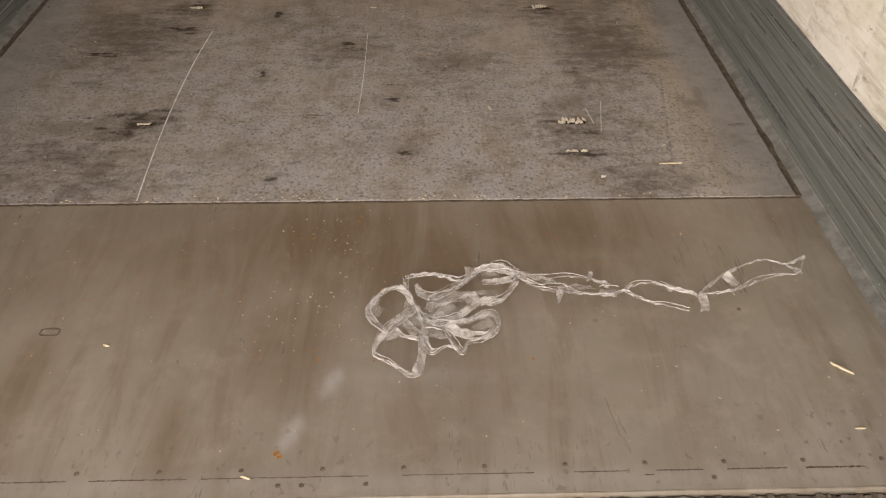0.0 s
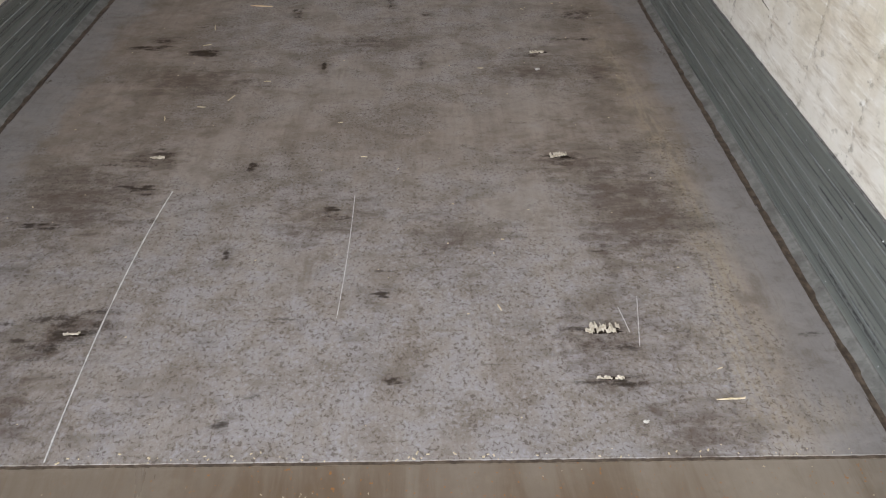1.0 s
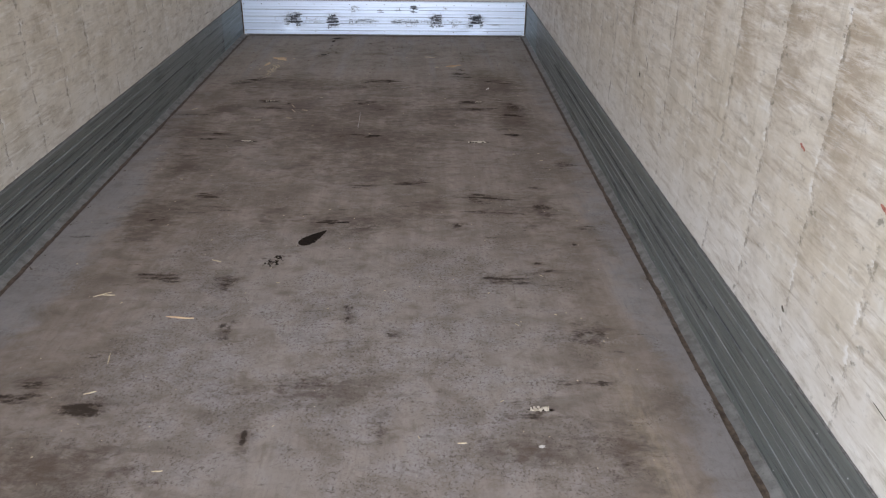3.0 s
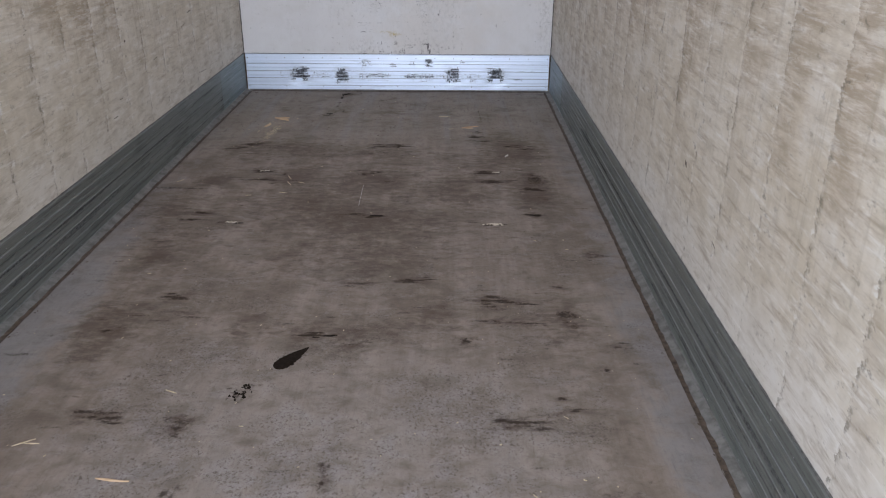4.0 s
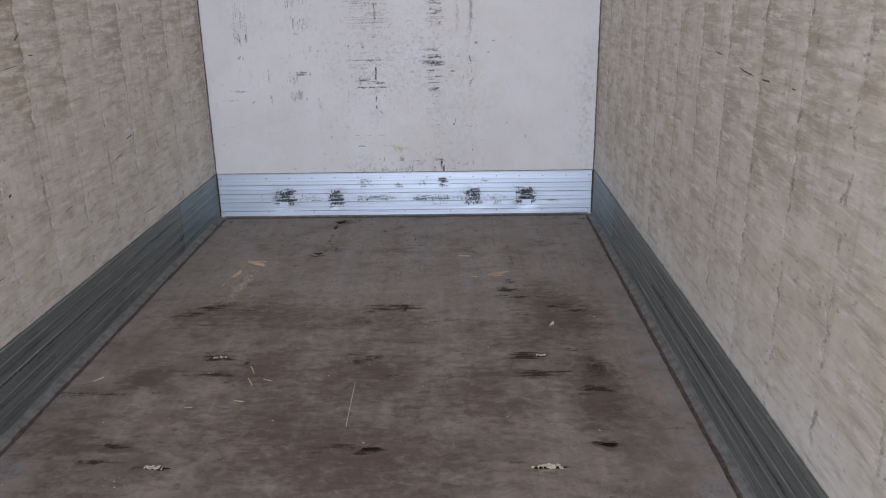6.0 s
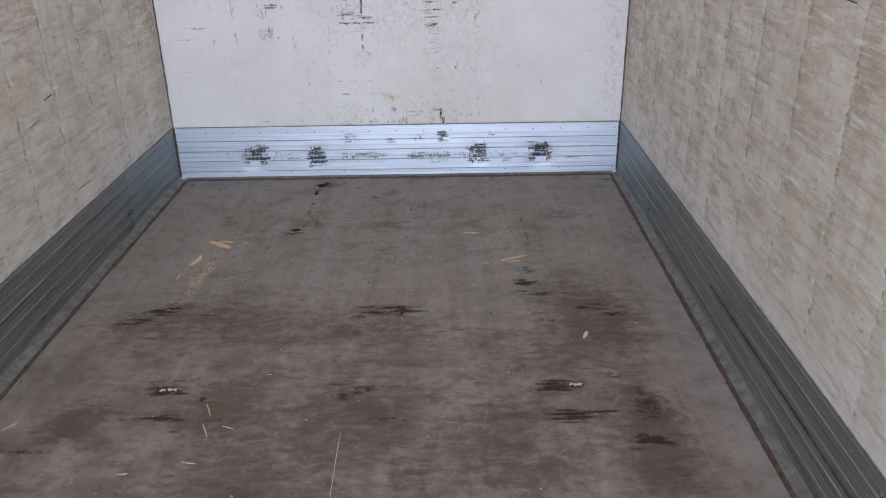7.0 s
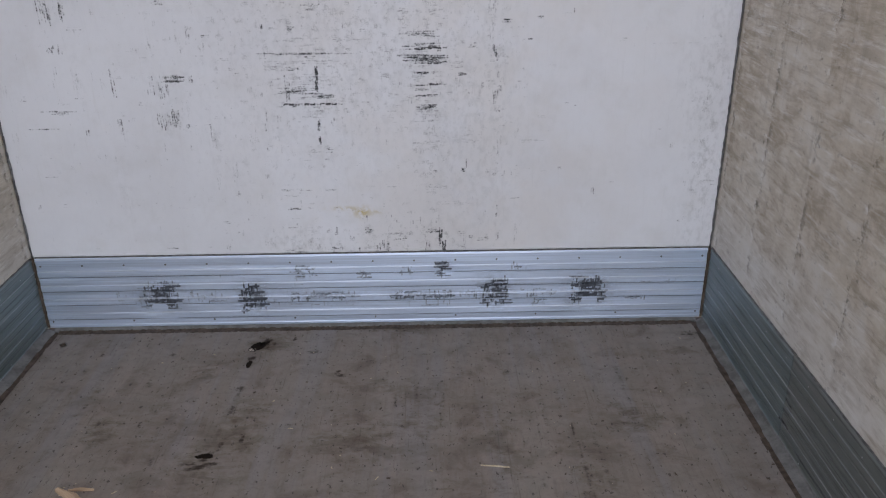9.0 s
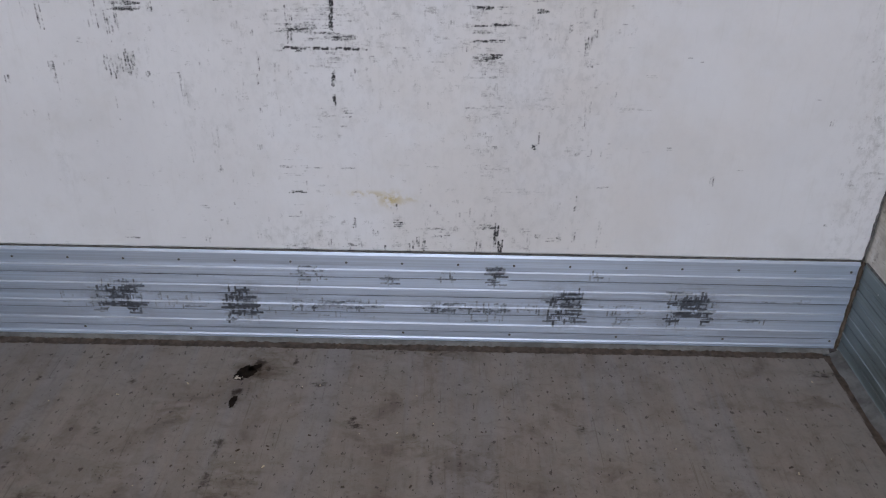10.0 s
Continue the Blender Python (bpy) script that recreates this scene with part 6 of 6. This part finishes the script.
for a, b in (((0.856, 1.718), (0.918, 1.718)), ((0.895, 1.716), (0.920, 1.724)), ((-0.849, 4.20), (-0.794, 4.234)), ((-0.82, 4.215), (-0.775, 4.212)), ((-0.667, 3.624), (-0.634, 3.638)), ((-0.651, 3.778), (-0.661, 3.836)),
             ((-0.369, 3.292), (-0.342, 3.295)), ((-0.473, 3.139), (-0.453, 3.183)), ((-0.57, 3.094), (-0.54, 3.091)), ((-0.657, 2.992), (-0.665, 3.023)), ((0.424, 3.395), (0.448, 3.398)),
             ((-0.496, 4.495), (-0.456, 4.474)), ((-1.094, 6.531), (-1.064, 6.568)), ((0.406, 2.033), (0.416, 2.012)), ((0.419, 7.658), (0.45, 7.668)), ((-0.481, 6.547), (-0.453, 6.487)), ((-0.498, 6.652), (-0.469, 6.589)), ((-0.420, 6.541), (-0.382, 6.522)), ((-0.492, 6.372), (-0.452, 6.363)), ((-0.665, 6.321), (-0.633, 6.325)), ((-0.87, 7.55), (-0.865, 7.60)), ((-0.75, 7.62), (-0.73, 7.66))):
    lay("straw_bit", a, b, 0.0045, 0.003, STRAW, "short pale straw bit lying on the floor", "straw", STRAWS)
for a, b in (((1.026, 0.828), (1.047, 0.831)), ((-0.13, 0.748), (-0.112, 0.745)), ((-0.47, 1.075), (-0.455, 1.073))):
    lay("straw_bit", a, b, 0.005, 0.003, STRAW, "short pale straw bit on the rear sill plate", "straw", STRAWS, -0.003)
for _ in range(26):
    x, y, a, l = rnd.uniform(-1.0, 0.95), rnd.uniform(1.7, 8.2), rnd.uniform(0, 3.1), rnd.uniform(0.008, 0.022)
    lay("straw_bit", (x, y), (x + l * math.cos(a), y + l * math.sin(a)), 0.003, 0.0025, STRAW, "short pale straw bit lying on the floor", "straw", STRAWS)


def scrap(rnd, w):
    """A curled scrap of film or paper."""
    bm, g = bmesh.new(), []
    for i in range(7):
        g.append([bm.verts.new((w * (i / 6 - 0.5) + 0.1 * w * math.sin(j * 2.0), w * 0.75 * (j / 4 - 0.5) * (math.sin(math.pi * (i + 0.7) / 7.4) ** 0.7) + 0.08 * w * math.sin(i * 1.9), 0.001 + abs(0.005 * math.sin(i * 0.9 + j * 0.7)) + 0.0015 * rnd.random())) for j in range(5)])
    for i in range(6):
        for j in range(4):
            bm.faces.new((g[i][j], g[i + 1][j], g[i + 1][j + 1], g[i][j + 1]))
    top = bmesh.ops.extrude_face_region(bm, geom=bm.faces[:])
    bmesh.ops.translate(bm, vec=(0, 0, 0.0008), verts=[v for v in top["geom"] if isinstance(v, bmesh.types.BMVert)])
    bmesh.ops.recalc_face_normals(bm, faces=bm.faces)
    return bm


for x, y, w, text in ((0.77, 7.042, 0.034, "curled pale scrap lying on the floor"), (0.65, 3.376, 0.016, "tiny white scrap lying on the floor"), (0.69, 1.655, 0.012, "tiny white scrap near the floor edge"), (-1.125, 8.70, 0.024, "small dark crumpled scrap by the front joint")):
    ob = tagged(part("scrap", scrap(rnd, w), SEAL if "dark" in text else PAPER), text, "scrap")
    ob.location = (x, y, 0.0)
    if "curled" in text:
        ob.rotation_euler, ob.scale = (0, 0, 1.15), (1.45, 0.55, 1.0)


def crumbs(places, size, z):
    bm = bmesh.new()
    for x, y in places:
        s, a = rnd.uniform(*size), rnd.uniform(0, 3.14)
        l = s * rnd.uniform(0.8, 2.6)
        c, n = math.cos(a), math.sin(a)
        q = [(-l, -s), (l, -s * 0.6), (l * 0.8, s), (-l * 0.9, s * 0.7)]
        lo = [bm.verts.new((x + u * c - v * n, y + u * n + v * c, z)) for u, v in q]
        hi = [bm.verts.new((x + 0.8 * (u * c - v * n), y + 0.8 * (u * n + v * c), z + s * 0.9)) for u, v in q]
        bm.faces.new(hi)
        for k in range(4):
            bm.faces.new((lo[k], lo[(k + 1) % 4], hi[(k + 1) % 4], hi[k]))
    return bm


on_sill = [(rnd.gauss(-0.03, 0.06), rnd.uniform(1.05, 1.5)) for _ in range(90)] + [(rnd.uniform(-0.9, 1.1), rnd.uniform(0.78, 1.55)) for _ in range(160)]
ob = part("crumbs", crumbs(on_sill, (0.0005, 0.0012), -0.0042), STRAW)
tagged(ob, "fine pale wood crumbs scattered on the rear sill plate", "crumbs", kind="stuff")
on_floor = [(rnd.uniform(-1.15, 1.15), LIP_Y + abs(rnd.gauss(0, 0.012))) for _ in range(90)] + [(rnd.uniform(-1.1, 1.15), rnd.uniform(1.6, 8.7)) for _ in range(260)] + [(-0.785 + 0.13 * (y - 7.45) + rnd.gauss(0, 0.012), y) for y in (rnd.gauss(7.56, 0.11) for _ in range(170))] + [(rnd.gauss(-0.77, 0.04), rnd.gauss(7.87, 0.04)) for _ in range(25)]
ob = part("crumbs", crumbs(on_floor, (0.0007, 0.0022), -0.0002), STRAW)
tagged(ob, "fine pale wood crumbs scattered on the load floor", "crumbs", kind="stuff")
grit = [(rnd.uniform(-1.15, 1.15), rnd.uniform(7.0, 8.75)) for _ in range(160)] + [(rnd.choice((-1.165, 1.185)) + rnd.gauss(0, 0.006), rnd.uniform(2, 8.7)) for _ in range(120)]
ob = part("grit", crumbs(grit, (0.0008, 0.0028), -0.0002), SEAL)
tagged(ob, "dark grit and dirt crumbs lying along the floor edges", "grit", kind="stuff")


# ---------- tangle of stretch film on the sill ----------
def strand(pts, width, rnd, layers=2):
    """Twisting ribbon of film through a few bends."""
    bm = bmesh.new()
    p = [Vector((x, y, 0.0)) for x, y in pts]
    p = [2 * p[0] - p[1]] + p + [2 * p[-1] - p[-2]]
    ph0 = rnd.uniform(0, 6.28)
    for layer in range(layers):
        thin = layer > 0
        ph, tw = rnd.uniform(0, 6.28), rnd.uniform(10, 26)
        rows, run = [], 0.0
        lift0 = rnd.uniform(0.001, 0.006)
        for s in range(1, len(p) - 2):
            steps = max(5, int((p[s + 1] - p[s]).length / 0.004))
            for i in range(steps):
                t = i / steps
                a, b, c, d = p[s - 1], p[s], p[s + 1], p[s + 2]
                q = 0.5 * (2 * b + (c - a) * t + (2 * a - 5 * b + 4 * c - d) * t * t + (3 * b - a - 3 * c + d) * t ** 3)
                dv = 0.5 * ((c - a) + 2 * (2 * a - 5 * b + 4 * c - d) * t + 3 * (3 * b - a - 3 * c + d) * t * t)
                n = Vector((-dv.y, dv.x, 0)).normalized()
                run += (p[s + 1] - p[s]).length / steps
                body = width * (0.62 + 0.30 * math.sin(run * 24 + ph0) + 0.14 * math.sin(run * 71 + 2 * ph0))
                edge_of = (0.0, 0.62, -0.62, 0.62 * math.sin(run * 21 + ph))[layer % 4]
                off = edge_of * body + 0.0012 * math.sin(run * 47 + ph) if thin else 0.0
                w = max(body * 1.35, 0.0016) if not thin else 0.0008 + 0.0012 * abs(math.sin(run * 60 + ph)) + rnd.uniform(0, 0.0004)
                ang = 0.5 * math.sin(run * tw + ph) + 0.25 * math.sin(run * 90 + ph)
                z = -0.004 + lift0 + 0.004 + 0.0045 * (1 + math.sin(run * 30 + ph)) + 0.0015 * rnd.random()
                row = []
                for k in range(5):
                    f = (k / 4 - 0.5) * 2
                    cr = 0.0014 * math.sin(run * 230 + 9 * f + ph)
                    row.append(bm.verts.new(q + n * (off + f * w * 0.5 * math.cos(ang)) + Vector((0, 0, max(z + f * w * 0.5 * math.sin(ang) + cr, -0.0032)))))
                rows.append(row)
        for r, q in zip(rows, rows[1:]):
            for k in range(4):
                bm.faces.new((r[k], r[k + 1], q[k + 1], q[k])).material_index = int(thin)
    return bm


film = tagged(new("plastic_film"), "tangled strip of torn clear stretch film on the rear sill", "plastic film")
film.location = (0.3, 1.15, 0)
rnd = random.Random(77)
KNOT = (([(0.147, 1.231), (0.116, 1.217), (0.086, 1.173), (0.083, 1.150), (0.097, 1.121), (0.131, 1.082)], 0.013),
        ([(0.147, 1.228), (0.169, 1.202), (0.182, 1.171), (0.198, 1.136)], 0.012),
        ([(0.186, 1.162), (0.143, 1.120), (0.110, 1.071), (0.100, 1.031), (0.133, 1.007), (0.177, 0.969), (0.193, 0.991), (0.203, 1.061), (0.201, 1.110), (0.192, 1.144)], 0.017),
        ([(0.143, 1.095), (0.165, 1.078), (0.197, 1.069)], 0.012), ([(0.162, 1.263), (0.169, 1.198), (0.198, 1.144)], 0.014),
        ([(0.162, 1.263), (0.205, 1.268), (0.244, 1.264), (0.285, 1.251), (0.309, 1.266)], 0.008),
        ([(0.186, 1.234), (0.198, 1.206), (0.230, 1.202), (0.269, 1.229), (0.322, 1.270)], 0.014))
COIL = (([(0.323, 1.283), (0.384, 1.304), (0.420, 1.268), (0.386, 1.249), (0.334, 1.241)], 0.012),
        ([(0.216, 1.153), (0.223, 1.188), (0.262, 1.214), (0.295, 1.242), (0.336, 1.285), (0.376, 1.292), (0.427, 1.272)], 0.016),
        ([(0.198, 1.141), (0.228, 1.127), (0.278, 1.134), (0.330, 1.177), (0.381, 1.194), (0.418, 1.249)], 0.016),
        ([(0.198, 1.136), (0.234, 1.109), (0.289, 1.117), (0.346, 1.145), (0.363, 1.124), (0.358, 1.090), (0.323, 1.066), (0.298, 1.059), (0.283, 1.031), (0.263, 1.068), (0.252, 1.092)], 0.013),
        ([(0.252, 1.101), (0.287, 1.079), (0.336, 1.082), (0.362, 1.110)], 0.022), ([(0.203, 1.061), (0.220, 1.032), (0.250, 1.047), (0.279, 1.035)], 0.009))
VEILS = (([(0.118, 1.075), (0.150, 1.105), (0.178, 1.150), (0.172, 1.195)], 0.030), ([(0.190, 1.120), (0.225, 1.150), (0.262, 1.165), (0.320, 1.170)], 0.034), ([(0.225, 1.135), (0.262, 1.118), (0.305, 1.125), (0.350, 1.150)], 0.026), ([(0.235, 1.180), (0.282, 1.196), (0.330, 1.205), (0.375, 1.205)], 0.028), ([(0.300, 1.268), (0.345, 1.275), (0.390, 1.262), (0.425, 1.256)], 0.034),
         ([(0.285, 1.095), (0.322, 1.100), (0.352, 1.118)], 0.030), ([(0.185, 1.125), (0.210, 1.090), (0.246, 1.080)], 0.030), ([(0.430, 1.255), (0.490, 1.242), (0.545, 1.228), (0.600, 1.212)], 0.024), ([(0.112, 1.150), (0.094, 1.168), (0.102, 1.195)], 0.020))
SHREDS = (([(0.217, 1.165), (0.267, 1.178), (0.330, 1.191)], 0.030), ([(0.155, 1.145), (0.179, 1.094), (0.191, 1.077)], 0.024), ([(0.205, 1.085), (0.240, 1.078), (0.263, 1.066)], 0.030), ([(0.19, 1.14), (0.22, 1.115), (0.27, 1.10)], 0.026),
          ([(0.512, 1.224), (0.506, 1.19), (0.502, 1.164)], 0.018), ([(0.580, 1.245), (0.588, 1.26), (0.591, 1.276)], 0.008), ([(0.824, 1.190), (0.824, 1.16), (0.817, 1.132)], 0.017),
          ([(0.740, 1.233), (0.755, 1.22), (0.768, 1.201)], 0.026), ([(0.600, 1.208), (0.62, 1.21), (0.644, 1.203)], 0.030), ([(0.897, 1.255), (0.905, 1.235), (0.911, 1.216)], 0.020), ([(1.045, 1.29), (1.07, 1.275), (1.075, 1.258)], 0.018))
TAIL = (([(0.420, 1.268), (0.478, 1.257), (0.530, 1.260), (0.580, 1.245), (0.628, 1.222)], 0.014),
        ([(0.419, 1.258), (0.461, 1.229), (0.512, 1.224), (0.560, 1.199), (0.610, 1.195), (0.651, 1.207), (0.681, 1.228), (0.721, 1.231), (0.767, 1.208), (0.820, 1.190)], 0.010),
        ([(0.437, 1.239), (0.504, 1.210), (0.572, 1.194), (0.635, 1.192)], 0.012), ([(0.651, 1.210), (0.701, 1.173), (0.743, 1.163), (0.791, 1.144)], 0.005))
LOOP = (([(0.820, 1.190), (0.873, 1.240), (0.929, 1.273), (1.006, 1.304), (1.056, 1.295), (1.112, 1.318)], 0.008),
        ([(0.820, 1.190), (0.894, 1.202), (0.970, 1.238), (1.028, 1.252), (1.069, 1.255), (1.100, 1.304)], 0.007))
for name, group, layers in (("knot_strand", KNOT, 4), ("coil_strand", COIL, 4), ("shred", SHREDS, 2), ("veil", VEILS, 1), ("tail_strand", TAIL, 2), ("loop_strand", LOOP, 2)):
    for pts, width in group:
        s = part(name, strand(pts, width, rnd, layers), VEIL if name == "veil" else FILM, film, "", True)
        s.data.materials.append(ROPE)
        s.location = -film.location
